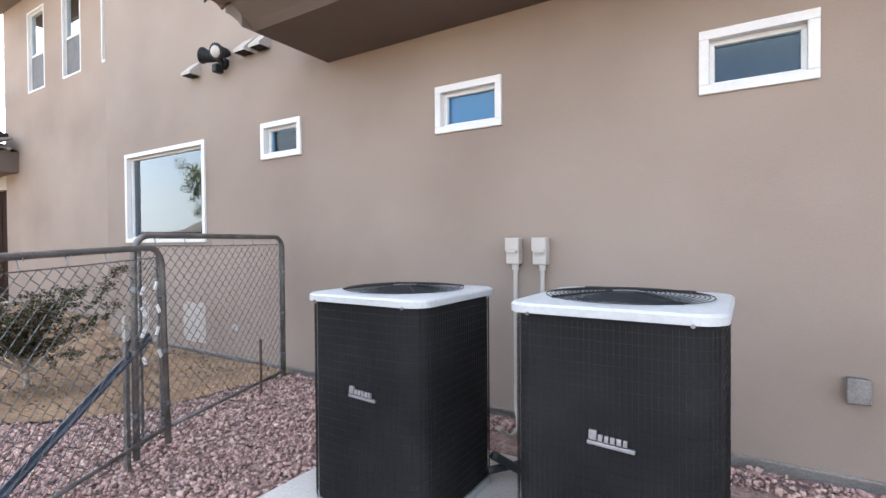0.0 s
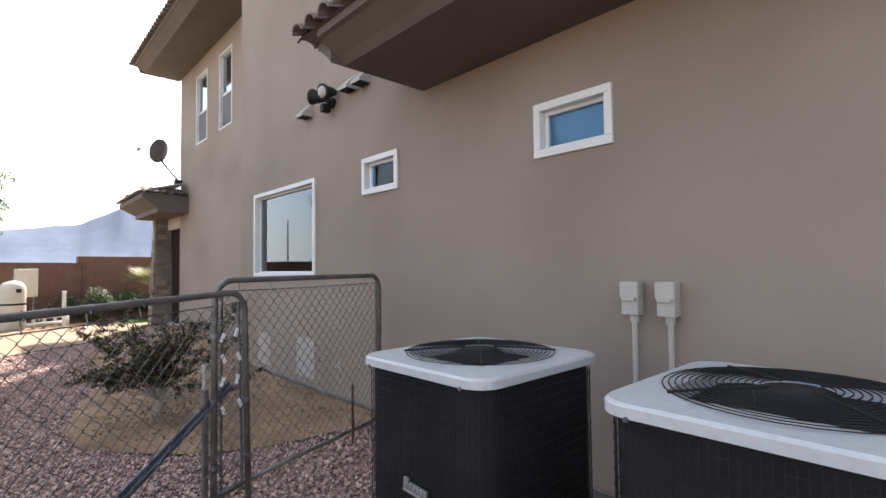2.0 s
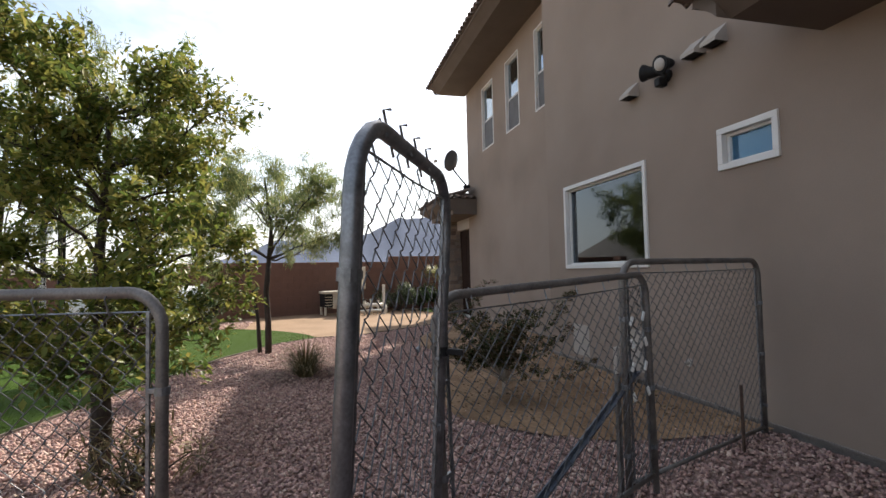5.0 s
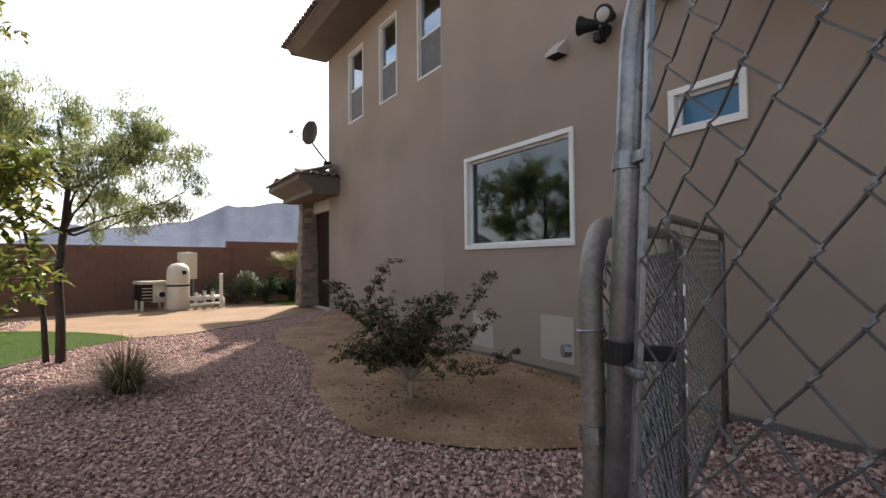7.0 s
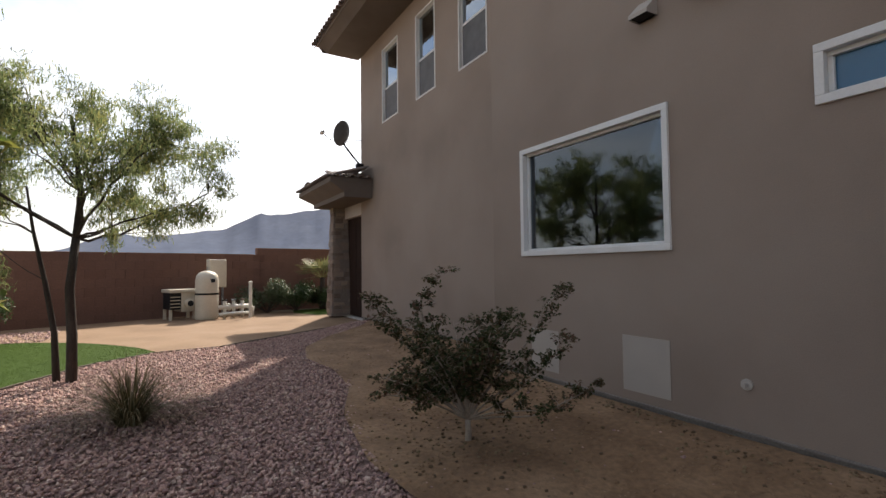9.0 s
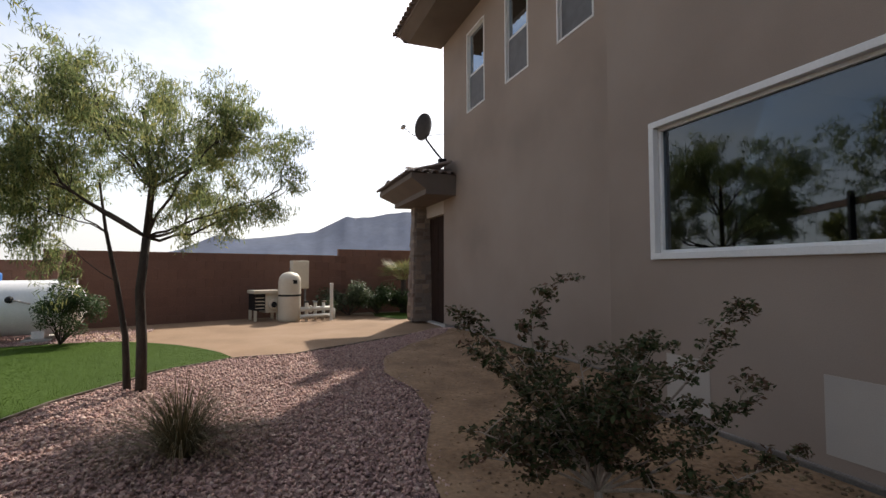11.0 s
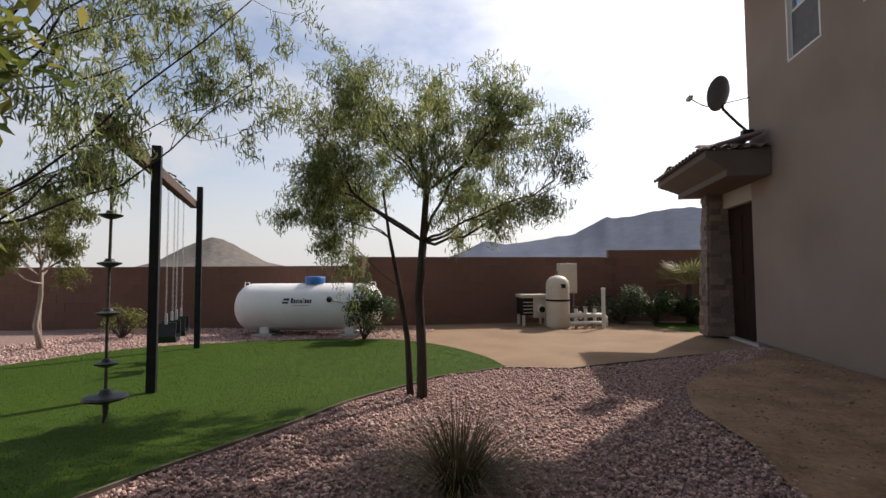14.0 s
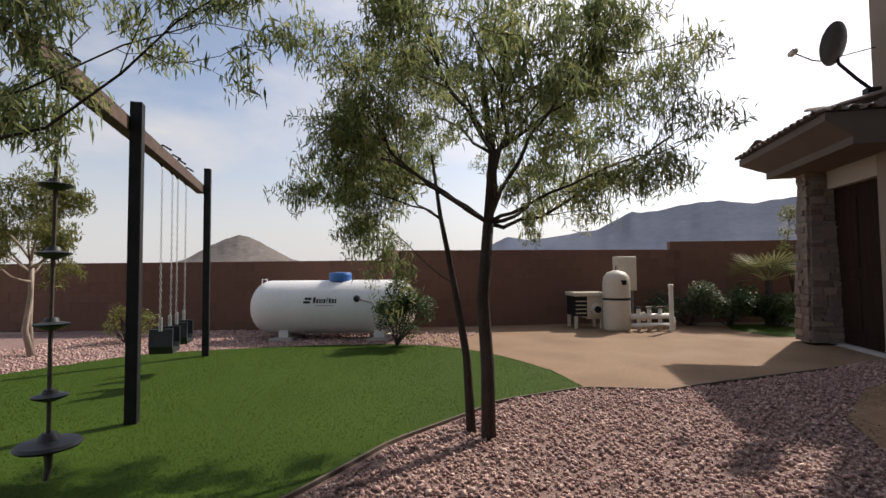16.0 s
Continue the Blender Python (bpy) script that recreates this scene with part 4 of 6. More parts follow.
def satellite_dish():
    d = thing("satellite_dish", (-13.26, 3.66, 3.53))
    tagged(d, "dark grey satellite dish on a bent mast above the porch roof", "satellite dish")
    part("foot_plate", box(bmesh.new(), (-0.02, -0.07, -0.08), (0.10, 0.10, 0.02), 0.006), BLACK, d)
    part("mast", tube(bmesh.new(), [(0.03, 0.02, 0.0), (-0.02, -0.12, 0.18), (-0.06, -0.30, 0.42), (-0.04, -0.34, 0.56)], 0.022, 10), BLACK, d, smooth=True)
    aim = Vector((-0.78, -0.52, 0.32)).normalized()
    m = Matrix.Translation((0.04, -0.40, 0.66)) @ aim.to_track_quat("Z", "Y").to_matrix().to_4x4()
    bm = bmesh.new()
    prof = [(0.005, -0.075), (0.12, -0.064), (0.21, -0.036), (0.28, 0.0), (0.285, 0.004), (0.28, 0.010), (0.20, -0.022), (0.11, -0.05), (0.004, -0.06)]
    rings = []
    for r, h in prof:
        rings.append([bm.verts.new(m @ Vector((math.cos(t) * r * 0.92, math.sin(t) * r, h))) for t in (2 * math.pi * k / 28 for k in range(28))])
    for p, q in zip(rings, rings[1:]):
        for k in range(28):
            bm.faces.new((p[k], p[(k + 1) % 28], q[(k + 1) % 28], q[k]))
    part("reflector", bm, DISH, d, smooth=True)
    lnb = Vector((-0.24, -0.76, 0.70))
    part("feed_arm", tube(bmesh.new(), [(0.0, -0.36, 0.42), (-0.12, -0.58, 0.52), lnb], 0.010, 8), DISH, d)
    head = part("feed_head", box(bmesh.new(), lnb - Vector((0.09, 0.035, 0.03)), lnb + Vector((0.07, 0.035, 0.035)), 0.012), BOXGREY, d, "pale grey feed head")
    part("horn", lathe(bmesh.new(), [(0.022, 0), (0.03, 0.06)], 12, axis=Matrix.Translation(lnb) @ pose(0, 0, 0, -60, 0, -40)), BOXGREY, head)
    part("strut", tube(bmesh.new(), [(-0.04, -0.34, 0.50), (0.05, 0.07, 0.56)], 0.008, 6), BLACK, d)


satellite_dish()

# ---- wall fittings ----


def floodlight():
    f = thing("floodlight", (-4.67, NEAR_Y, 3.03))
    tagged(f, "black twin floodlight with a sensor box on the wall", "floodlight")
    part("mount", lathe(bmesh.new(), [(0.055, 0), (0.055, 0.03), (0.03, 0.04), (0.03, 0.06)], 16, axis=pose(0, 0, 0, 90, 0, 0)), BLACK, f)
    for s, yaw, tilt in ((-1, -62, -12), (1, 12, 14)):
        c = Vector((s * 0.10, -0.11, 0.06))
        part("arm", tube(bmesh.new(), [(0, -0.05, 0), (s * 0.05, -0.08, 0.03), c], 0.013), BLACK, f)
        ax = Matrix.Translation(c) @ Matrix.Rotation(radians(yaw), 4, "Z") @ Matrix.Rotation(radians(90 + tilt), 4, "X")
        head = part("lamp_head", lathe(bmesh.new(), [(0.03, -0.09), (0.045, -0.05), (0.06, 0.02), (0.078, 0.06), (0.078, 0.075), (0.06, 0.078)], 20, axis=ax), BLACK, f, smooth=False)
        part("lens", lathe(bmesh.new(), [(0.058, 0.074), (0.05, 0.086), (0.02, 0.092)], 20, axis=ax), DISH if s < 0 else BOXGREY, head, "grey frosted lens", smooth=True)
    part("sensor", box(bmesh.new(), (-0.035, -0.13, -0.11), (0.035, -0.04, -0.03), 0.012), BLACK, f)


floodlight()


def vent_hood(x, z):
    v = thing("vent_hood", (x, NEAR_Y, z))
    tagged(v, "small taupe wall vent hood", "vent", "wall vents")
    bm = bmesh.new()
    a = [bm.verts.new(p) for p in ((-0.08, 0, 0.09), (0.08, 0, 0.09), (0.08, 0, -0.06), (-0.08, 0, -0.06), (-0.08, -0.12, -0.03), (0.08, -0.12, -0.03), (0.08, -0.12, -0.06), (-0.08, -0.12, -0.06))]
    for f in ((0, 1, 5, 4), (4, 5, 6, 7), (0, 4, 7, 3), (1, 2, 6, 5), (3, 2, 1, 0)):
        bm.faces.new([a[k] for k in f])
    bmesh.ops.recalc_face_normals(bm, faces=bm.faces)
    part("hood", bm, PATCH, v)
    part("flap", box(bmesh.new(), (-0.07, -0.11, -0.055), (0.07, -0.01, -0.05)), BLACK, v)
    return v


vent_hood(-5.17, 3.05)
vent_hood(-4.30, 3.10)
vent_hood(-4.08, 3.10)


def disconnect(x):
    d = thing("disconnect_box", (x, NEAR_Y, 1.215))
    tagged(d, "beige electrical disconnect box on the wall with conduit below", "electrical box", "disconnect boxes")
    part("body", box(bmesh.new(), (-0.044, -0.075, -0.085), (0.044, 0, 0.078), 0.006), BOXGREY, d)
    part("cover", box(bmesh.new(), (-0.048, -0.088, 0.0), (0.048, -0.01, 0.085), 0.008), BOXGREY, d)
    part("latch", box(bmesh.new(), (-0.034, -0.095, -0.012), (0.034, -0.070, 0.004), 0.003), BOXGREY, d)
    part("connector", lathe(bmesh.new(), [(0.022, -0.12), (0.022, -0.085)], 12, axis=pose(0.01, -0.045, 0)), BOXGREY, d)
    part("conduit", tube(bmesh.new(), [(0.01, -0.045, -0.10), (0.01, -0.045, -0.5), (0.012, -0.045, -0.86)], 0.014, 8), BOXGREY, d)
    return d


disconnect(-1.60)
disconnect(-1.42)
out = thing("outlet_box", (0.10, NEAR_Y, 0.58))
tagged(out, "small weathered outlet box with a hinged cover on the wall", "electrical box")
part("body", box(bmesh.new(), (-0.04, -0.04, -0.055), (0.04, 0, 0.055), 0.005), WEATHERED, out)
part("cover", box(bmesh.new(), (-0.045, -0.055, -0.06), (0.045, -0.042, 0.06), 0.006), WEATHERED, out, "dark weathered hinged cover")

# ---- condenser units ----
plain_box("equipment_pad", (-2.28, 1.48, -0.1), (0.22, 2.72, 0.085), CONCRETE, "pale concrete pad under the condensers", "pad", "structure", 0.012)


def condenser(x0, x1, y0, y1, z0, z1, label):
    w, d, h = x1 - x0, y1 - y0, z1 - z0
    a = thing("air_conditioner", ((x0 + x1) / 2, (y0 + y1) / 2, z0))
    tagged(a, label, "air conditioner", "condensers on the pad")
    r = 0.085
    body = rounded_rect(-w / 2 + 0.025, w / 2 - 0.025, -d / 2 + 0.025, d / 2 - 0.025, r, 4)
    part("coil", slab(bmesh.new(), body, 0.03, h - 0.033), COIL, a, "black louvred coil body")
    part("base_pan", slab(bmesh.new(), rounded_rect(-w / 2 + 0.012, w / 2 - 0.012, -d / 2 + 0.012, d / 2 - 0.012, r + 0.01, 4), 0.0, 0.035), ACWHITE, a, "pale base pan rim")
    # guard of upright and level wires round the coil
    bm = bmesh.new()
    path = rounded_rect(-w / 2 + 0.014, w / 2 - 0.014, -d / 2 + 0.014, d / 2 - 0.014, r + 0.01, 4)
    loop = path + path[:1]
    for i in range(len(loop) - 1):
        p, q = Vector((*loop[i], 0)), Vector((*loop[i + 1], 0))
        n = max(1, int((q - p).length / 0.018))
        for k in range(n):
            c = p.lerp(q, k / n)
            box(bm, c + Vector((-0.0009, -0.0009, 0.03)), c + Vector((0.0009, 0.0009, h - 0.05)))
    tagged(part("guard_wire_mass", bm, WIRE, a, "fine upright guard wires"), kind="stuff")
    bm = bmesh.new()
    ring = [Vector((x, y, 0)) for x, y in loop]
    for lv in range(24):
        z = 0.05 + (h - 0.12) * lv / 23
        for i in range(len(ring) - 1):
            p, q = ring[i] * 1.006, ring[i + 1] * 1.006
            dv = (q - p)
            nrm = Vector((dv.y, -dv.x, 0)).normalized() * 0.0008
            vs = [bm.verts.new(u + s * nrm + Vector((0, 0, z + t))) for u in (p, q) for s, t in ((-1, -0.0008), (1, -0.0008), (1, 0.0008), (-1, 0.0008))]
            for k in range(4):
                bm.faces.new((vs[k], vs[(k + 1) % 4], vs[4 + (k + 1) % 4], vs[4 + k]))
    tagged(part("guard_hoop_mass", bm, WIRE, a), kind="stuff")
    # white top cover with a round opening
    outer = rounded_rect(-w / 2, w / 2, -d / 2, d / 2, r + 0.005, 7)
    n = len(outer)
    bm = bmesh.new()
    R = min(w, d) * 0.415
    skirt = [bm.verts.new((x, y, h - 0.033)) for x, y in outer]
    rim = [bm.verts.new((x, y, h - 0.008)) for x, y in outer]
    lip = [bm.verts.new((x * 0.975, y * 0.975, h)) for x, y in outer]
    hole, drop = [], []
    for x, y in outer:
        t = math.atan2(y, x)
        hole.append(bm.verts.new((math.cos(t) * R, math.sin(t) * R, h + 0.008)))
        drop.append(bm.verts.new((math.cos(t) * R * 0.97, math.sin(t) * R * 0.97, h - 0.05)))
    for k in range(n):
        j = (k + 1) % n
        for p, q in ((skirt, rim), (rim, lip), (lip, hole), (hole, drop)):
            bm.faces.new((p[k], p[j], q[j], q[k]))
    bmesh.ops.recalc_face_normals(bm, faces=bm.faces)
    part("top_cover", bm, ACWHITE, a, "white enamelled top cover with rounded corners")
    part("fan_well", lathe(bmesh.new(), [(R * 0.97, h - 0.20), (R * 0.97, h - 0.05)], 28), COIL, a)
    # domed wire fan guard
    bm = bmesh.new()
    for k in range(15):
        rr = R * 1.03 * (0.25 + 0.75 * k / 14)
        z = h + 0.010 + 0.014 * (1 - (rr / R) ** 2 * 0.92)
        tube(bm, [(math.cos(t) * rr, math.sin(t) * rr, z) for t in (2 * math.pi * s / 30 for s in range(31))], 0.0019, 4, caps=False)
    tagged(part("fan_guard", bm, BLACK, a), kind="stuff")
    for k in range(4):
        t = math.pi / 4 + k * math.pi / 2
        bm = tube(bmesh.new(), [(math.cos(t) * q * R, math.sin(t) * q * R, h + 0.012 + 0.014 * (1 - q * q * 0.92)) for q in (0.2, 0.6, 1.0, 1.06)], 0.0035, 6)
        part("fan_guard_spoke", bm, BLACK, a)
    part("motor_cap", lathe(bmesh.new(), [(0.085, h - 0.06), (0.09, h + 0.008), (0.07, h + 0.018), (0.02, h + 0.020)], 20), BLACK, a, smooth=False)
    for k in range(4):
        t = 0.4 + k * math.pi / 2
        bm = bmesh.new()
        v = [bm.verts.new((math.cos(t + s) * q * R, math.sin(t + s) * q * R, h - 0.13 + u)) for q, s, u in ((0.2, -0.25, 0.02), (0.9, -0.32, 0.03), (0.9, 0.32, -0.03), (0.2, 0.25, -0.02))]
        bm.faces.new(v)
        bmesh.ops.solidify(bm, geom=bm.faces[:], thickness=0.004)
        part("fan_blade", bm, COIL, a)
    # badge: plain raised shapes on a dark plate
    b = part("badge", box(bmesh.new(), (-0.075, -d / 2 - 0.002, 0.0), (0.075, -d / 2 + 0.012, 0.012), 0.002), BADGE, a, "small bright metal badge")
    b.location = (0.02 if w > 0.66 else -0.06, 0, h * 0.55)
    x = -0.07
    for lw, lh in ((0.03, 0.032), (0.02, 0.021), (0.018, 0.021), (0.02, 0.021), (0.02, 0.021), (0.018, 0.021)):
        part("badge_bar", box(bmesh.new(), (x, -d / 2 - 0.003, 0.016), (x + lw - 0.005, -d / 2 + 0.008, 0.016 + lh), 0.002), BADGE, b)
        x += lw
    b.matrix_local = Matrix.Translation(b.location) @ Matrix.Rotation(radians(2.5), 4, "Y") @ Matrix.Scale(0.98, 4)
    for sx in (-1, 1):
        part("screw", lathe(bmesh.new(), [(0.007, 0), (0.007, 0.004)], 8, axis=pose(sx * (w / 2 - 0.09), -d / 2, h - 0.034, 90, 0, 0)), GALV, a)
    return a


condenser(-2.055, -1.39, 1.575, 2.265, 0.085, 1.05, "tall black air conditioner with a white top on the concrete pad")
condenser(-1.055, -0.37, 1.60, 2.29, 0.085, 1.066, "wide black air conditioner with a white top on the concrete pad")


def whip(points, r, name, label, mat):
    bm = bmesh.new()
    pts = []
    k = [Vector(p) for p in points]
    k = [2 * k[0] - k[1]] + k + [2 * k[-1] - k[-2]]
    for i in range(1, len(k) - 2):
        for s in range(6):
            u = s / 6
            a, b, c, d = k[i - 1:i + 3]
            pts.append(0.5 * ((2 * b) + (c - a) * u + (2 * a - 5 * b + 4 * c - d) * u * u + (3 * b - a - 3 * c + d) * u ** 3))
    pts.append(k[-2])
    tube(bm, pts, r, 8)
    return tagged(link(name, bm, mat, smooth=True), label, "conduit")


whip([(-1.59, 2.925, 0.36), (-1.58, 2.90, 0.22), (-1.50, 2.75, 0.16), (-1.44, 2.5, 0.20), (-1.385, 2.24, 0.34)], 0.013, "conduit_whip", "grey flexible conduit looping to the condenser", BOXGREY)
whip([(-1.408, 2.925, 0.36), (-1.40, 2.86, 0.22), (-1.25, 2.6, 0.18), (-1.10, 2.28, 0.34)], 0.013, "conduit_whip", "grey flexible conduit looping to the condenser", BOXGREY)
whip([(-1.40, 2.2, 0.22), (-1.30, 2.3, 0.13), (-1.18, 2.32, 0.12), (-1.06, 2.2, 0.20)], 0.022, "line_set", "black insulated refrigerant line between the condensers", RUBBER)
whip([(-1.40, 2.15, 0.16), (-1.28, 2.5, 0.115), (-1.22, 2.9, 0.115), (-1.22, 2.975, 0.20)], 0.02, "line_set", "black insulated refrigerant line running into the wall", RUBBER)

# ---- chain-link fence and gate ----


def chain_link(bm, x0, x1, z0, z1, pitch=0.062, wire=0.0017):
    """Interlocked zigzag wires hanging in the plane y = 0, each hooked round its neighbour at the knuckles."""
    rng = random.Random(int(x1 * 1000))
    n = int((x1 - x0) / pitch)
    rows = int((z1 - z0) / (pitch * 1.08))
    step = (z1 - z0) / rows
    amp = pitch * 0.53
    for i in range(n + 1):
        x = x0 + (x1 - x0) * i / n
        path = []
        for k in range(rows + 1):
            z = z0 + step * k + rng.uniform(-0.0012, 0.0012)
            s = 1 if (k + i) % 2 else -1
            # the knuckle: the wire runs past, turns over its neighbour and comes back on the other face
            for q, dz, y in ((0.80, -0.16, 0.0030), (1.0, -0.05, 0.0042), (1.03, 0.05, -0.0020), (0.84, 0.17, -0.0036)):
                path.append(Vector((min(max(x + s * amp * q + rng.uniform(-0.0007, 0.0007), x0), x1), y, min(z + dz * step, z1))))
        prev = None
        for p in path:
            ring = [bm.verts.new(p + Vector((a * wire, b * wire, 0))) for a, b in ((-1, -1), (1, -1), (1, 1), (-1, 1))]
            if prev:
                for j in range(4):
                    bm.faces.new((prev[j], prev[(j + 1) % 4], ring[(j + 1) % 4], ring[j]))
            prev = ring
    return bm


def hoop(x0, x1, z0, z1, r, seg=6):
    pts = [(x0, 0, z0), (x0, 0, z1 - r)]
    for k in range(1, seg + 1):
        a = math.pi - math.pi / 2 * k / seg
        pts.append((x0 + r + math.cos(a) * r, 0, z1 - r + math.sin(a) * r))
    for k in range(seg + 1):
        a = math.pi / 2 - math.pi / 2 * k / seg
        pts.append((x1 - r + math.cos(a) * r, 0, z1 - r + math.sin(a) * r))
    pts.append((x1, 0, z0))
    return pts


def fence_leaf(name, a, b, z0, z1, label, tube_r=0.021, radius=0.11, pitch=0.036, mid=False, lift=0.10, mat=WEATHERED, category="gate", ties=6, tilt=0.0, lean=0.0, wire=0.0017, short=0.0):
    """A bent-pipe frame hung with chain link between the plan points a and b."""
    a, b = Vector((*a, 0)), Vector((*b, 0))
    w = (b - a).length
    leaf = thing(name)
    leaf.matrix_world = pose(a.x, a.y, 0, lean, -tilt, math.degrees(math.atan2(b.y - a.y, b.x - a.x)))
    tagged(leaf, label, category, "chain-link leaves")
    part("pipe_frame", tube(bmesh.new(), hoop(0, w, z0, z1, radius), tube_r, 10), mat, leaf, smooth=True)
    part("bottom_rail", tube(bmesh.new(), [(0, 0, z0 + lift), (w, 0, z0 + lift)], tube_r * 0.7, 8), mat, leaf, smooth=True)
    if mid:
        part("middle_rail", tube(bmesh.new(), [(0, 0, (z0 + z1) / 2), (w, 0, (z0 + z1) / 2)], tube_r * 0.8, 8), mat, leaf, smooth=True)
    top = z1 - 0.06 - short
    part("chain_link", chain_link(bmesh.new(), 0.03, w - 0.03, z0 + lift * 0.6, top, pitch, wire), MESHWIRE, leaf, "galvanized chain-link mesh")
    part("tension_wire", tube(bmesh.new(), [(0.02, 0, top), (w * 0.5, 0, top - 0.006), (w - 0.02, 0, top)], 0.003, 6), GALV, leaf)
    for k in range(ties):
        x = w * (k + 0.7) / (ties + 0.4)
        part("tie_wire", tube(bmesh.new(), [(x, 0.004, top - 0.01), (x + 0.004, 0.02, z1 - 0.02), (x, 0, z1 + tube_r * 1.1), (x - 0.003, -0.02, z1 - 0.02)], 0.003, 5), GALV, leaf)
    for x in (0.045, w - 0.045):
        part("tension_bar", box(bmesh.new(), (x - 0.006, -0.004, z0 + lift * 0.7), (x + 0.006, 0.004, top), 0.001), GALV, leaf)
        for k in range(3):
            z = z0 + 0.25 + (z1 - z0 - 0.55) * k / 2
            e = 0.0 if x < w / 2 else w
            band = part("clamp_band", lathe(bmesh.new(), [(tube_r + 0.004, -0.012), (tube_r + 0.004, 0.012)], 12, axis=pose(e, 0, z)), GALV, leaf)
            part("bolt", box(bmesh.new(), (min(e, x) - 0.004, -0.008, z - 0.008), (max(e, x) + 0.004, 0.008, z + 0.008), 0.002), GALV, band)
    return leaf


leaf_a = fence_leaf("fence_leaf", (-3.215, 1.41), (-3.73, 2.85), 0.07, 1.325, "chain-link fence leaf in a bent grey pipe frame against the house", tube_r=0.018)
leaf_b = fence_leaf("fence_leaf", (-2.612, 0.284), (-3.28, 1.62), 0.03, 1.212, "chain-link fence leaf in a bent grey pipe frame beside the gate", tube_r=0.0175, tilt=1.8, pitch=0.036)
leaf_c = fence_leaf("fence_leaf", (-2.62, -0.60), (-3.10, -2.05), 0.03, 1.255, "chain-link fence leaf in a bent dark pipe frame beside the tree", tube_r=0.0185)
gate = fence_leaf("tall_gate", (-1.88, -0.147), (-2.576, 0.206), 0.03, 1.60, "tall narrow chain-link gate standing open", tube_r=0.0185, radius=0.15, pitch=0.042, mat=GALV, ties=4, wire=0.0014, lean=3.3)

for k, (u, z) in enumerate(((0.03, 1.02), (0.03, 0.90), (0.03, 0.78), (0.03, 0.62), (1.40, 1.0), (1.41, 0.86), (1.40, 0.74), (1.41, 0.60))):
    owner = leaf_a if u < 0.5 else leaf_b
    bm = box(bmesh.new(), (u - 0.006, -0.03, z - 0.03), (u + 0.016, -0.022, z + 0.02), 0.003)
    bmesh.ops.rotate(bm, verts=bm.verts, cent=(u, -0.026, z), matrix=Matrix.Rotation(radians(25 * (-1) ** k), 3, "Y"))
    part("plastic_tie", bm, PLASTIC, owner, "white plastic tie")
part("wood_lath", box(bmesh.new(), (-0.050, 0.012, 0.0), (-0.022, 0.034, 0.74), 0.003), WEATHERED, leaf_a, "weathered lath strapped to the post")
part("lath_tip", box(bmesh.new(), (-0.050, 0.012, 0.743), (-0.022, 0.034, 0.88), 0.003), BOXGREY, leaf_a, "pale painted lath end")
for k in range(4):
    x = 0.22 + 0.12 * k
    part("wire_end", tube(bmesh.new(), [(x, 0.0, 1.56), (x - 0.02, 0.01, 1.62), (x - 0.045, 0.012, 1.655), (x - 0.03, 0.0, 1.66)], 0.0035, 5), MESHWIRE, gate, "bent loose end of mesh wire")

gate_w = math.hypot(-2.576 + 1.88, 0.206 + 0.147)
hinge = part("hinge", box(bmesh.new(), (gate_w - 0.012, -0.075, 1.025), (gate_w + 0.012, 0.022, 1.045), 0.004), BLACK, gate, "dark bolted hinge strap")
part("hinge_band", lathe(bmesh.new(), [(0.0235, 1.020), (0.0235, 1.050)], 14, axis=pose(gate_w, 0, 0)), BLACK, hinge)
part("hinge_bolt", lathe(bmesh.new(), [(0.009, -0.085), (0.009, -0.074)], 8, axis=pose(gate_w, 0, 1.035, 90, 0, 0)), GALV, hinge)
part("latch_arm", box(bmesh.new(), (gate_w - 0.055, -0.008, 1.008), (gate_w - 0.018, 0.008, 1.024), 0.005), GALV, gate, "bright steel tension-bar clip")
part("binding_wire", tube(bmesh.new(), [(math.cos(t) * 0.020, math.sin(t) * 0.020, 1.055 + 0.002 * t) for t in (2 * math.pi * k / 14 for k in range(15))], 0.0018, 5), GALV, leaf_b, "twist of bright wire round the post")

brace = thing("brace_bar", (0, 0, 0))
tagged(brace, "dark blue steel angle bar leaning against the fence leaf", "brace")
p, q = Vector((-3.02, 0.56, 0.03)), Vector((-3.29, 1.50, 0.74))
d = (q - p).normalized()
sd = d.cross(Vector((0, 0, 1))).normalized()
for nm, u, v in (("flange", sd * 0.004, d.cross(sd).normalized() * 0.026), ("flange", sd * 0.026, d.cross(sd).normalized() * 0.004)):
    bm = bmesh.new()
    off = 0.03 * sd
    vs = [bm.verts.new(c + off + s * u + t * v) for c in (p, q) for s, t in ((-1, -1), (1, -1), (1, 1), (-1, 1))]
    for k in range(4):
        bm.faces.new((vs[k], vs[(k + 1) % 4], vs[4 + (k + 1) % 4], vs[4 + k]))
    bm.faces.new(vs[:4][::-1])
    bm.faces.new(vs[4:])
    part(nm, bm, BLUEBAR, brace)

tagged(link("steel_stake", tube(bmesh.new(), [(-3.56, 2.49, 0.0), (-3.56, 2.49, 0.52)], 0.010, 8), RUST), "thin rusty steel stake in the gravel", "stake")
tagged(link("steel_stake", tube(bmesh.new(), [(-3.06, 0.1, 0.0), (-3.08, 0.12, 0.24)], 0.009, 8), RUST), "short dark stake in the gravel", "stake")

# ---- block wall ----


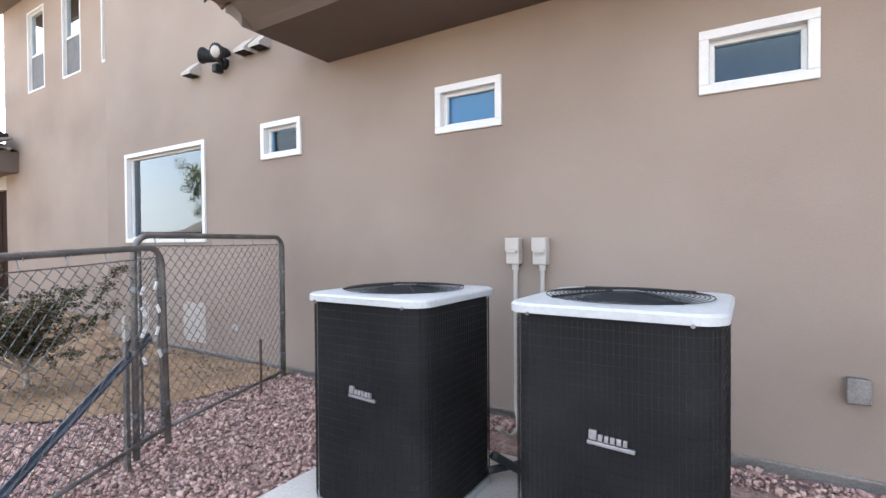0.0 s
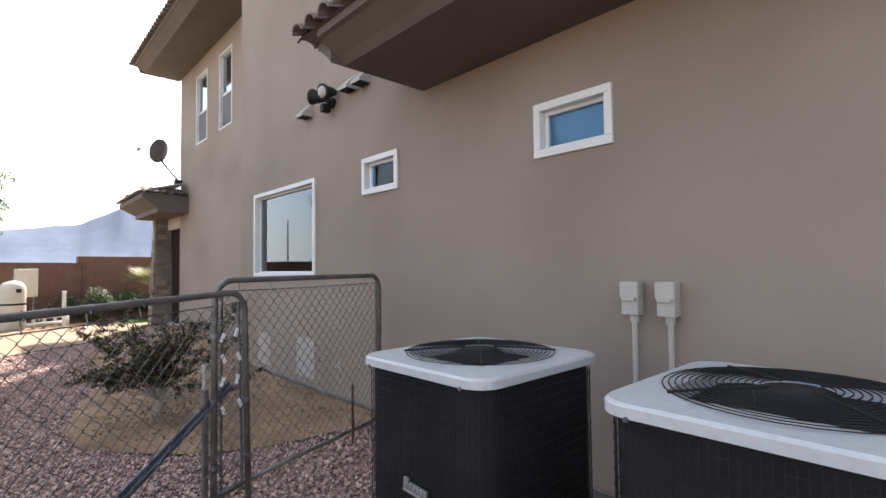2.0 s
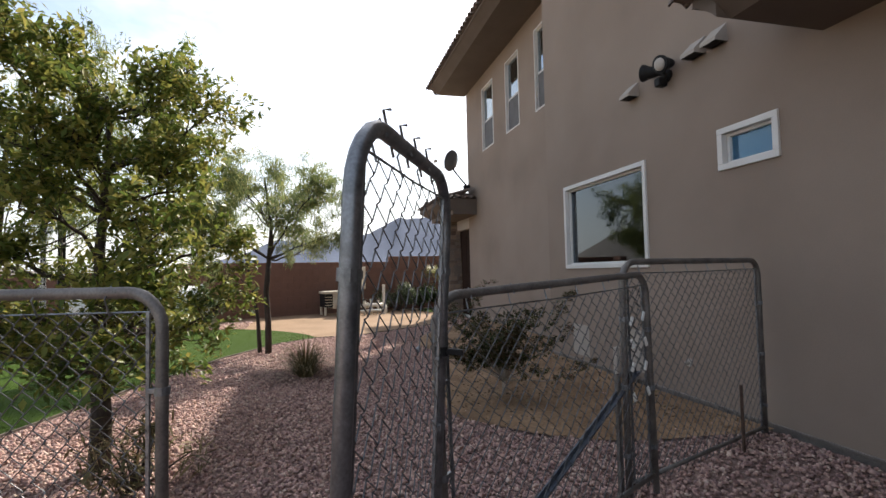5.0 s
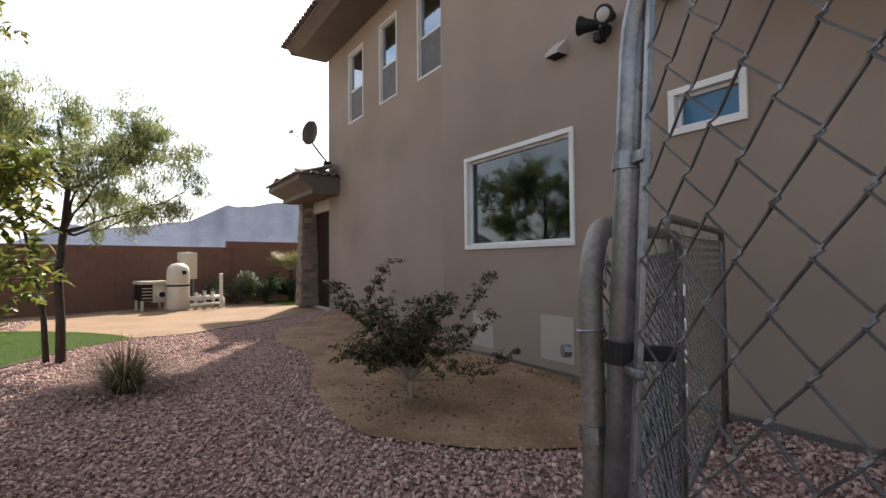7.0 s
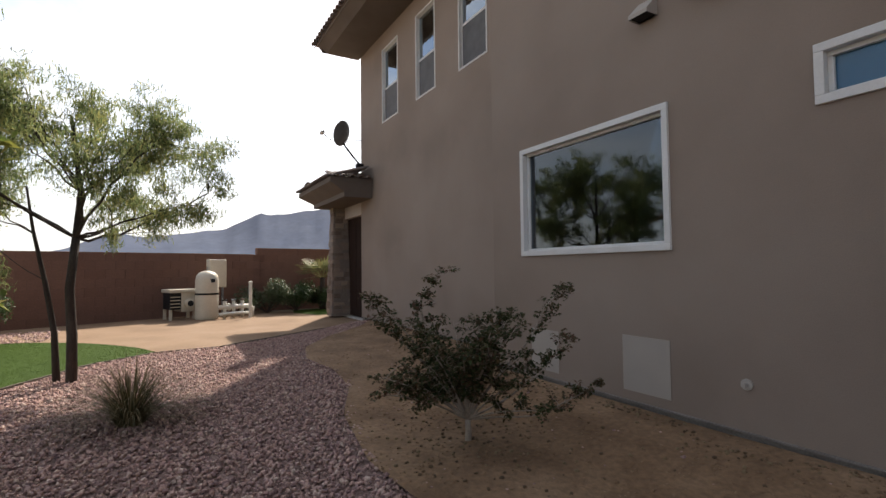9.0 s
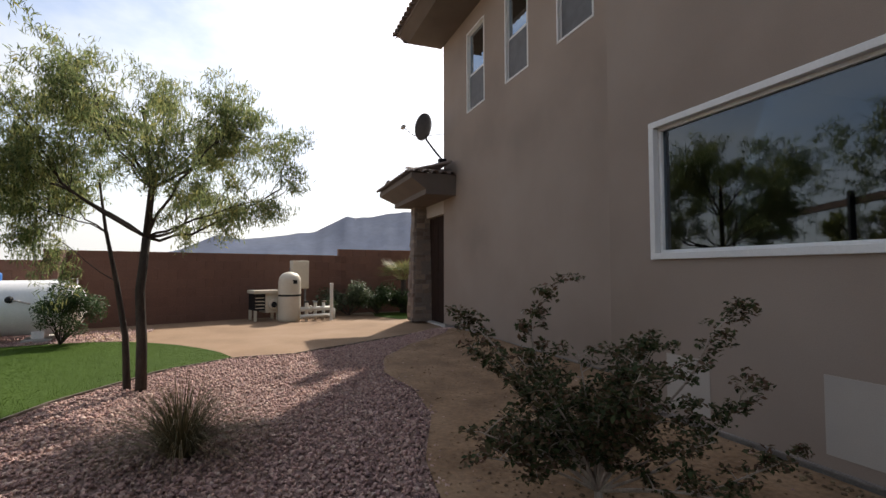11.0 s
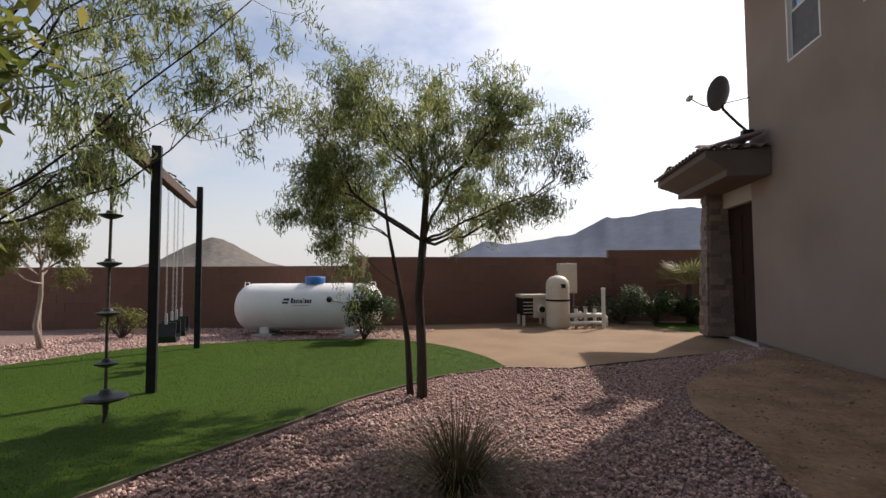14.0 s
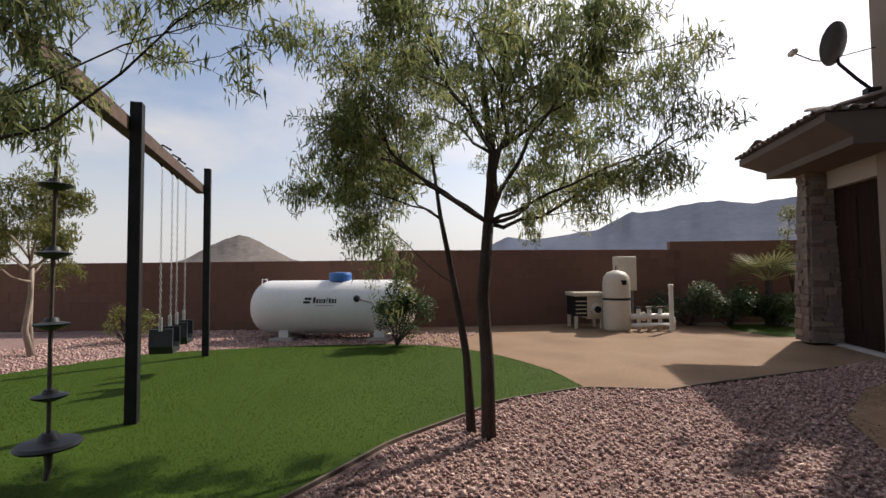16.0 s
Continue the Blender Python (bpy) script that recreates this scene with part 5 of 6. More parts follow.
def block_wall(name, a, b, top, base):
    a, b = Vector((*a, 0)), Vector((*b, 0))
    w = (b - a).length
    wall = thing(name, (a.x, a.y, base), math.degrees(math.atan2(b.y - a.y, b.x - a.x)))
    tagged(wall, "reddish-brown concrete block garden wall", "wall", "", "structure")
    part("mortar_core", box(bmesh.new(), (0, -0.085, 0), (w, 0.085, top - base - 0.012)), BLOCKMORTAR, wall)
    bm = box(bmesh.new(), (-0.1988, -0.092, -0.0988), (0.1988, 0.092, 0.0988))
    bmesh.ops.bevel(bm, geom=bm.edges[:], offset=0.0025, segments=1, affect="EDGES")
    me = bpy.data.meshes.new("block")
    bm.to_mesh(me)
    bm.free()
    me.materials.append(BLOCK)
    rows = int(round((top - base) / 0.2))
    hgt = (top - base) / rows
    rng = random.Random(len(name))
    cols = int(w / 0.4)
    for r in range(rows):
        for k in range(cols + 1):
            x = 0.2 + 0.4 * k - (0.2 if r % 2 else 0)
            if x > w - 0.12 or x < 0.1:
                continue
            ob = new("block", me)
            ob.parent = wall
            ob.matrix_local = Matrix.LocRotScale((x, rng.uniform(-0.003, 0.003), hgt * (r + 0.5)), None, (1, 1, hgt / 0.2))
    return wall


block_wall("wall_block_left", (-13.6, -16.0), (-15.40, -3.75), 1.43, -0.02)
block_wall("wall_block_middle", (-15.80, -3.80), (-17.90, 2.25), 1.645, -0.02)
block_wall("wall_block_right", (-17.95, 2.20), (-18.75, 7.4), 1.83, -0.02)
plain_box("wall_block_pier", (-15.86, -3.86, -0.02), (-15.34, -3.62, 1.645), BLOCKMORTAR, "reddish-brown block pier at the jog of the wall", "wall")

# ---- propane tank ----


def propane_tank():
    ang = math.degrees(math.atan2(0.985, -0.17))
    t = thing("propane_tank", (-14.12, -4.32, 0.0), ang)
    tagged(t, "large white horizontal propane tank with a blue dome", "propane tank")
    L, R, zc = 3.02, 0.475, 0.575
    prof = []
    for k in range(9):
        a = math.pi / 2 * k / 8
        prof.append((max(R * math.sin(a), 0.004), -L / 2 + 0.36 * (1 - math.cos(a))))
    prof += [(r, -h) for r, h in prof[::-1]]
    ax = pose(0, 0, zc, 0, 90, 0)
    part("shell", lathe(bmesh.new(), prof, 40, axis=ax), TANKWHITE, t, smooth=True)
    part("dome", lathe(bmesh.new(), [(0.20, 1.035), (0.205, 1.15), (0.19, 1.185), (0.02, 1.195)], 24, axis=pose(0.10, 0, 0)), TANKBLUE, t, "blue plastic valve dome")
    for x in (-0.85, 0.85):
        foot = part("foot", box(bmesh.new(), (x - 0.09, -0.26, 0.0), (x + 0.09, 0.26, 0.18), 0.01), TANKWHITE, t)
        part("pad", box(bmesh.new(), (x - 0.2, -0.40, 0.0), (x + 0.2, 0.40, 0.05), 0.008), CONCRETE, foot)
    for x in (-1.30, 1.30):
        part("lifting_lug", tube(bmesh.new(), [(x - 0.05, 0, 0.98), (x - 0.045, 0, 1.07), (x + 0.045, 0, 1.07), (x + 0.05, 0, 0.98)], 0.012, 8), TANKWHITE, t)

    def on_shell(x, z, out=0.003):
        return Vector((x, -math.sqrt(R * R - (z - zc) ** 2) - out, z))

    def badge(name, x0, x1, z0, z1, mat=INK, lean=0.0):
        bm = bmesh.new()
        v = [bm.verts.new(on_shell(x, z)) for x, z in ((x0, z0), (x1, z0), (x1 + lean, z1), (x0 + lean, z1))]
        bm.faces.new(v)
        bmesh.ops.solidify(bm, geom=bm.faces[:], thickness=0.0015)
        part(name, bm, mat, t)

    # the maker's mark, as plain shapes
    badge("mark_wave", -0.43, -0.31, 0.66, 0.70)
    badge("mark_wave", -0.41, -0.29, 0.72, 0.76)
    x = -0.26
    for wdt, h in ((0.055, 0.10), (0.05, 0.07), (0.04, 0.07), (0.035, 0.07), (0.05, 0.07), (0.022, 0.10), (0.022, 0.10), (0.05, 0.075), (0.05, 0.07), (0.045, 0.07)):
        badge("mark_bar", x, x + wdt - 0.012, 0.665, 0.665 + h)
        x += wdt
    badge("mark_line", -0.22, 0.10, 0.615, 0.628, BOXGREY)
    v = on_shell(0.50, 0.72)
    gauge = part("gauge_arm", tube(bmesh.new(), [(0.78, v.y - 0.03, 0.66), (0.60, v.y - 0.05, 0.72), (0.52, v.y, 0.72)], 0.014, 7), BOXGREY, t)
    part("gauge_cap", lathe(bmesh.new(), [(0.055, 0), (0.06, 0.02), (0.03, 0.05)], 14, axis=Matrix.Translation((0.50, v.y + 0.01, 0.735)) @ pose(0, 0, 0, 80, 0, 0)), BLACK, gauge)
    return t


propane_tank()

# ---- pump set ----


def pump_set():
    g = thing("pressure_tank", (-16.0, 0.78, 0.0))
    tagged(g, "cream domed pressure tank with a black band", "water tank")
    part("shell", lathe(bmesh.new(), [(0.23, 0.0), (0.25, 0.03), (0.26, 0.10), (0.26, 0.95), (0.24, 1.06), (0.17, 1.14), (0.05, 1.18), (0.02, 1.185)], 28), CREAM, g, smooth=True)
    part("band", lathe(bmesh.new(), [(0.264, 0.60), (0.264, 0.645)], 28), BLACK, g)
    part("plate", box(bmesh.new(), (0.235, 0.05, 0.90), (0.25, 0.16, 0.99), 0.003), BLACK, g)
    part("valve", tube(bmesh.new(), [(0, 0, 1.18), (0, 0, 1.27), (0.03, 0, 1.27)], 0.014, 7), GALV, g)
    c = thing("control_cabinet", (-16.75, 1.05, 0.0), 22)
    tagged(c, "beige control cabinet on a post behind the pressure tank", "cabinet")
    part("body", box(bmesh.new(), (-0.10, -0.22, 0.75), (0.10, 0.22, 1.47), 0.012), CREAM, c)
    part("door", box(bmesh.new(), (0.10, -0.20, 0.78), (0.115, 0.20, 1.44), 0.006), CREAM, c)
    for y in (-0.16, 0.16):
        part("post", tube(bmesh.new(), [(0, y, -0.05), (0, y, 0.75)], 0.03, 8), GALV, c)
    s = thing("pump_box", (-16.45, 0.22, 0.0), 16)
    tagged(s, "cream pump housing with a dark open front on legs", "pump")
    part("hood", box(bmesh.new(), (-0.30, -0.34, 0.66), (0.32, 0.32, 0.74), 0.012), CREAM, s)
    part("body", box(bmesh.new(), (-0.26, -0.06, 0.20), (0.27, 0.28, 0.66), 0.008), CREAM, s)
    part("grille", box(bmesh.new(), (-0.26, -0.31, 0.26), (0.27, -0.062, 0.66), 0.006), BLACK, s)
    for k in range(4):
        part("grille_bar", box(bmesh.new(), (0.27, -0.30, 0.31 + 0.08 * k), (0.276, -0.08, 0.33 + 0.08 * k)), CREAM, s)
    for x in (-0.22, 0.22):
        for y in (-0.28, 0.25):
            part("leg", box(bmesh.new(), (x - 0.03, y - 0.03, -0.02), (x + 0.03, y + 0.03, 0.26), 0.004), CREAM, s)
    part("motor", lathe(bmesh.new(), [(0.10, 0), (0.12, 0.02), (0.12, 0.10), (0.05, 0.12)], 18, axis=pose(0.27, 0.11, 0.40, 0, 90, 0)), CREAM, s)
    part("motor_face", lathe(bmesh.new(), [(0.07, 0.121), (0.07, 0.126)], 18, axis=pose(0.27, 0.11, 0.40, 0, 90, 0)), BLACK, s)
    pp = thing("pipe_manifold", (-15.95, 1.1, 0.0), 18)
    tagged(pp, "cream pipe manifold with valves standing on the sand", "pipework")
    part("main_pipe", tube(bmesh.new(), [(0, -0.1, 0.28), (0, 0.35, 0.28), (0, 0.70, 0.28)], 0.055, 10), PIPEPVC, pp, smooth=True)
    part("lower_pipe", tube(bmesh.new(), [(0.1, -0.1, 0.12), (0.1, 0.66, 0.12)], 0.045, 10), PIPEPVC, pp, smooth=True)
    for y in (0.08, 0.30, 0.52):
        part("riser", tube(bmesh.new(), [(0, y, -0.03), (0, y, 0.44)], 0.04, 10), PIPEPVC, pp, smooth=True)
        part("valve_wheel", lathe(bmesh.new(), [(0.06, 0.44), (0.065, 0.455), (0.06, 0.47)], 14, axis=pose(0, y, 0)), (BLACK, GALV, RUST)[int(y * 4) % 3], pp)
    part("elbow", tube(bmesh.new(), [(0, 0.70, 0.28), (0.02, 0.76, 0.24), (0.02, 0.77, -0.03)], 0.055, 10), PIPEPVC, pp, smooth=True)
    part("flange", lathe(bmesh.new(), [(0.09, -0.02), (0.09, 0.02)], 16, axis=pose(0, 0.18, 0.28, 90, 0, 0)), PIPEPVC, pp)
    tagged(link("pipe_post", lathe(bmesh.new(), [(0.042, -0.05), (0.042, 0.86), (0.05, 0.86), (0.05, 0.90), (0.02, 0.905)], 14, at=(-15.92, 1.76, 0)), PIPEPVC, smooth=False), "white capped standpipe in the sand", "pipe")


pump_set()

# ---- swing set ----


def swing_set():
    a, b = Vector((-9.2, -3.79, 0)), Vector((-12.04, -5.36, 0))
    u = (b - a).normalized()
    turn = math.degrees(math.atan2(u.y, u.x))
    s = thing("swing_set", a, turn)
    tagged(s, "tall dark steel swing frame of square posts and one beam", "swing frame")
    w = (b - a).length
    H = 2.42
    for x, top in ((0, 2.60), (w, 2.72)):
        part("post", box(bmesh.new(), (x - 0.045, -0.045, -0.1), (x + 0.045, 0.045, top), 0.006), BLACK, s, "black square steel post")
    part("beam", box(bmesh.new(), (-1.45, 0.048, H - 0.06), (w + 0.06, 0.148, H + 0.06), 0.006), RUST, s, "rust-brown steel beam")
    part("beam_top", box(bmesh.new(), (-1.45, 0.058, H + 0.062), (w + 0.05, 0.138, H + 0.07)), BLACK, s)
    for x in (-1.05, 1.20, 1.64, 1.90, 2.34):
        part("hook", tube(bmesh.new(), [(x, 0.02, H + 0.08), (x, 0.10, H + 0.13), (x, 0.18, H + 0.02), (x, 0.10, H - 0.10)], 0.012, 6), BLACK, s)
    for x0 in (1.42, 2.12):
        sw = thing("swing", a + u * x0 - Vector((u.y, -u.x, 0)) * 0.10, turn)
        tagged(sw, "black bucket swing seat hanging on two steel chains", "swing", "swings on the frame")
        for dx in (-0.22, 0.22):
            bm = bmesh.new()
            z = H - 0.10
            k = 0
            while z > 0.72:
                ring = [(dx + (0.010 * math.cos(t) if k % 2 else 0), (0 if k % 2 else 0.010 * math.cos(t)), z - 0.022 + 0.024 * math.sin(t)) for t in (2 * math.pi * q / 6 for q in range(7))]
                tube(bm, ring, 0.0032, 4, caps=False)
                z -= 0.040
                k += 1
            part("chain", bm, CHAIN, sw, "steel link chain")
        bm = bmesh.new()
        prof = [(-0.17, 0.62), (-0.19, 0.44), (-0.15, 0.36), (0.15, 0.36), (0.19, 0.44), (0.17, 0.62), (0.14, 0.62), (0.15, 0.45), (0.11, 0.40), (-0.11, 0.40), (-0.15, 0.45), (-0.14, 0.62)]
        extrude_profile(bm, prof, -0.11, 0.11, lambda y, p, q: (p, y, q))
        seat = part("bucket_seat", bm, RUBBER, sw, "black rubber bucket seat")
        for dx in (-0.19, 0.19):
            part("strap", box(bmesh.new(), (dx - 0.02, -0.015, 0.60), (dx + 0.02, 0.015, 0.74), 0.004), CHAIN, sw)
    # rope with discs, hung from the free end of the beam
    r = thing("disc_rope", a - u * 1.12 - Vector((u.y, -u.x, 0)) * 0.10, turn)
    tagged(r, "climbing rope with black discs hanging from the beam", "rope swing")
    part("rope", tube(bmesh.new(), [(0, 0, H - 0.08), (0.004, 0, 1.6), (0, 0.004, 0.8), (0, 0, 0.14)], 0.012, 8), ROPE, r)
    part("knot", lathe(bmesh.new(), [(0.015, 2.02), (0.03, 2.06), (0.034, 2.15), (0.015, 2.20)], 12), ROPE, r)
    for z in (1.73, 1.33, 0.92, 0.51):
        part("disc", lathe(bmesh.new(), [(0.03, z - 0.035), (0.085, z - 0.012), (0.09, z), (0.04, z + 0.012), (0.03, z + 0.035)], 20), RUBBER, r)
    part("seat_disc", lathe(bmesh.new(), [(0.035, 0.18), (0.15, 0.215), (0.165, 0.23), (0.15, 0.247), (0.06, 0.26), (0.035, 0.30)], 28), RUBBER, r, "wide black disc seat")
    part("rope_tail", tube(bmesh.new(), [(0, 0, 0.18), (0.01, 0, 0.1), (0, 0.01, 0.03)], 0.024, 8, r_end=0.015), ROPE, r)


swing_set()

# ---- planting ----


def leaf_cloud(name, clumps, mat, parent, count, size, narrow, droop=0.0, seed=1, label=""):
    """Leaves as folded blades. clumps: (x, y, z, radius, flatness)."""
    rng = np.random.default_rng(seed)
    c = np.array([k[:3] for k in clumps], np.float32)
    rad = np.array([k[3] for k in clumps], np.float32)
    flat = np.array([k[4] for k in clumps], np.float32)
    wgt = rad ** 2
    idx = rng.choice(len(clumps), count, p=wgt / wgt.sum())
    d = rng.normal(size=(count, 3)).astype(np.float32)
    d /= np.linalg.norm(d, axis=1)[:, None]
    r = rng.random(count) ** 0.45
    off = d * (r * rad[idx])[:, None]
    off[:, 2] *= flat[idx]
    p = c[idx] + off
    az = rng.random(count) * 6.283
    el = rng.normal(-droop, 0.55, count)
    ln = size * (0.6 + 0.8 * rng.random(count))
    f = np.stack([np.cos(az) * np.cos(el), np.sin(az) * np.cos(el), np.sin(el)], 1)
    s = np.stack([-np.sin(az), np.cos(az), rng.normal(0, 0.5, count)], 1)
    s -= f * (s * f).sum(1)[:, None]
    s /= np.linalg.norm(s, axis=1)[:, None]
    n = np.cross(f, s)
    w = (ln * narrow * 0.5)[:, None]
    L = ln[:, None]
    base, tip = p - f * L * 0.5, p + f * L * 0.5 - np.array([0, 0, 1]) * L * droop * 0.25
    m1, m2 = p + s * w + n * w * 0.35, p - s * w + n * w * 0.35
    v = np.stack([base, m1, tip, m2], 1).reshape(-1, 3)
    k = np.arange(count) * 4
    tri = np.concatenate([np.stack([k, k + 1, k + 2], 1), np.stack([k, k + 2, k + 3], 1)])
    ob = arrays(name, v, tri, mat, parent)
    if label:
        ob["label"] = label
    return ob


def limb_path(a, b, rng, bend=0.12, n=6):
    a, b = Vector(a), Vector(b)
    ln = (b - a).length
    o = Vector([rng.uniform(-1, 1) for _ in range(3)]) * bend * ln
    return [a.lerp(b, k / (n - 1)) + o * math.sin(math.pi * k / (n - 1)) + Vector([rng.uniform(-0.02, 0.02) * ln for _ in range(3)]) * (0 < k < n - 1) for k in range(n)]


def tree(name, at, stems, limbs, twigs, leaf, bark, label, count, size, narrow, droop, seed, clump=0.10, flat=0.9, category="tree", side=0.55, sprig=0.26, rise=0.15):
    """stems: lists of points with end radii; limbs: (start, end, radius). Limbs bear side branches, these bear sprigs, and the leaves line the sprigs."""
    rng = random.Random(seed)
    t = thing(name, at)
    tagged(t, label, category)
    bm = bmesh.new()
    for pts, r0, r1 in stems:
        tube(bm, pts, r0, 9, r_end=r1)
    part("trunk", bm, bark, t, smooth=True)
    bm = bmesh.new()
    clumps = []

    def on(pts, u):
        i = min(int(u * (len(pts) - 1)), len(pts) - 2)
        return pts[i].lerp(pts[i + 1], u * (len(pts) - 1) - i)

    def scatter_dir(d, wide, up):
        v = d * 0.9 + Vector([rng.gauss(0, wide) for _ in range(3)])
        v.z += up
        return v.normalized()

    def leafy(pts):
        for k in range(3):
            clumps.append((*on(pts, 0.35 + 0.32 * k), clump * rng.uniform(0.6, 1.15), flat))

    for a, b, r in limbs:
        pts = limb_path(a, b, rng, 0.17, 8)
        tube(bm, pts, r, 7, r_end=r * 0.35)
        axis = (Vector(b) - Vector(a)).normalized()
        ln = min(1.0, (Vector(b) - Vector(a)).length)
        for k in range(twigs + 1):
            u = 1.0 if k == twigs else rng.uniform(0.4, 0.98)
            p = on(pts, u)
            q = p + scatter_dir(axis, 0.55, rise) * side * ln * rng.uniform(0.45, 1.0)
            branch = limb_path(p, q, rng, 0.14, 5)
            tube(bm, branch, r * 0.30, 5, r_end=r * 0.12, caps=False)
            grow = (q - p).normalized()
            for m in range(5):
                v = 1.0 if m == 4 else rng.uniform(0.3, 0.95)
                e = on(branch, v)
                tip = e + scatter_dir(grow, 0.6, -0.35 * droop) * sprig * rng.uniform(0.5, 1.15)
                tip.z -= 0.12 * droop * sprig
                shoot = limb_path(e, tip, rng, 0.12, 4)
                tube(bm, shoot, max(0.0018, r * 0.11), 4, r_end=0.0012, caps=False)
                leafy(shoot)
    part("branching", bm, bark, t, smooth=True)
    leaf_cloud("crown", clumps, leaf, t, count, size, narrow, droop, seed)
    return t


def willow_tree():
    rng = random.Random(21)
    fork, upper = Vector((0.02, 0.02, 1.55)), Vector((0.05, 0.06, 2.05))
    stems = [([(0, 0, -0.05), (0.01, 0.0, 0.5), (0.0, -0.03, 1.0), fork], 0.054, 0.040), ([fork, upper, (0.0, 0.0, 2.5), (-0.05, -0.05, 2.9)], 0.038, 0.014), ([(-0.10, -0.14, -0.05), (-0.10, -0.17, 0.55), (-0.10, -0.26, 1.1), (-0.08, -0.36, 1.62), (-0.06, -0.42, 2.1)], 0.038, 0.010)]
    limbs = []
    for s, e, r in (
        (fork, (0.25, 0.90, 1.95), 0.026), (fork, (-0.15, 1.18, 2.2), 0.028), (fork, (0.2, 0.75, 2.75), 0.028),
        (fork, (0.1, -0.85, 2.15), 0.026), (fork, (-0.3, -1.02, 1.95), 0.024), (fork, (0.3, -0.7, 2.5), 0.026),
        (upper, (-0.1, -0.90, 2.85), 0.020), (upper, (0.3, -0.40, 3.05), 0.018), (upper, (-0.2, 0.1, 3.0), 0.018), (upper, (0.2, 0.6, 2.85), 0.018), (upper, (-0.3, 1.0, 2.75), 0.018),
        (fork, (0.95, 0.2, 2.2), 0.028), (fork, (-0.95, 0.1, 2.3), 0.028), (upper, (0.75, -0.2, 2.8), 0.02), (upper, (-0.8, 0.35, 2.85), 0.02), (upper, (-0.7, -0.5, 2.7), 0.02),
        ((-0.08, -0.36, 1.6), (0.1, -1.0, 1.9), 0.014), ((-0.08, -0.36, 1.6), (-0.3, -0.7, 2.15), 0.014), ((-0.10, -0.26, 1.1), (-0.05, -0.72, 1.55), 0.009)):
        limbs.append((s, Vector((e[0] * 1.12, e[1] * 1.12, 1.6 + (e[2] - 1.6) * 0.93)), r * 0.62))
    tree("willow_acacia_tree", (-9.43, -0.964, 0.0), stems, limbs, 9, ACACIA, BARK, "slender two-stemmed tree with airy narrow grey-green leaves in the gravel", 50000, 0.055, 0.18, 0.75, 4, clump=0.10)


willow_tree()


def near_willow():
    f = Vector((0.05, 0.05, 1.45))
    stems = [([(0, 0, -0.05), (0.03, 0.0, 0.7), f], 0.075, 0.05), ([f, (0.0, 0.1, 2.3), (0.1, 0.2, 3.0)], 0.045, 0.018)]
    limbs = [(f, (-0.75, 1.15, 2.15), 0.034), (f, (-0.3, 1.45, 2.55), 0.034), (f, (0.35, 1.2, 2.4), 0.03), (f, (-1.15, 0.6, 2.2), 0.032), ((0, 0.1, 2.3), (-0.9, 1.0, 2.95), 0.026), ((0, 0.1, 2.3), (0.0, 1.2, 3.1), 0.026), ((0, 0.1, 2.3), (-1.2, 0.2, 2.9), 0.026), (f, (-1.2, -0.3, 2.3), 0.03), (f, (1.0, 0.3, 2.4), 0.03), ((0, 0.1, 2.3), (0.5, -0.5, 3.1), 0.025), (f, (0.3, -1.0, 2.4), 0.03), ((0, 0.1, 2.3), (-0.3, 0.4, 3.4), 0.024)]
    limbs = [(a, Vector(b) + Vector((-0.25, 0.32, 0.52)), r * 0.32) for a, b, r in limbs]
    tree("willow_acacia_tree", (-7.0, -3.45, 0.0), stems, limbs, 6, ACACIA, BARK, "tree with long drooping narrow leaves over the turf", 18000, 0.064, 0.16, 0.8, 9, clump=0.10)


near_willow()


def citrus():
    rng = random.Random(8)
    f = Vector((0.0, 0.0, 0.75))
    stems = [([(0, 0, -0.05), (0.02, 0.02, 0.4), f], 0.07, 0.055), ([f, (0.03, 0.0, 1.7), (0, 0.05, 2.5), (0.05, 0.05, 2.95)], 0.045, 0.010)]
    limbs = []
    for z, r in ((0.75, 0.80), (1.0, 0.95), (1.5, 1.0), (2.0, 0.92), (2.4, 0.85), (2.8, 0.66)):
        n = 7 if z < 2.6 else 6
        for k in range(n):
            a = 2 * math.pi * (k + rng.uniform(-0.3, 0.3)) / n + z
            rr = r * rng.uniform(0.7, 1.05)
            limbs.append(((0.02, 0.02, min(z, 3.1)), (math.cos(a) * rr, math.sin(a) * rr, z + rng.uniform(0.12, 0.5)), 0.016))
    stems = [([Vector(q) * 0.87 for q in pts], a, b) for pts, a, b in stems]
    limbs = [(Vector(a) * 0.87, Vector(b) * 0.87, r) for a, b, r in limbs]
    tree("leafy_tree", (-4.8, -1.6, 0.0), stems, limbs, 4, CITRUS, BARK, "dense leafy tree with yellow-green broad leaves beside the fence", 26000, 0.060, 0.44, 0.25, 12, clump=0.10, side=0.42, sprig=0.24, rise=0.45)


citrus()


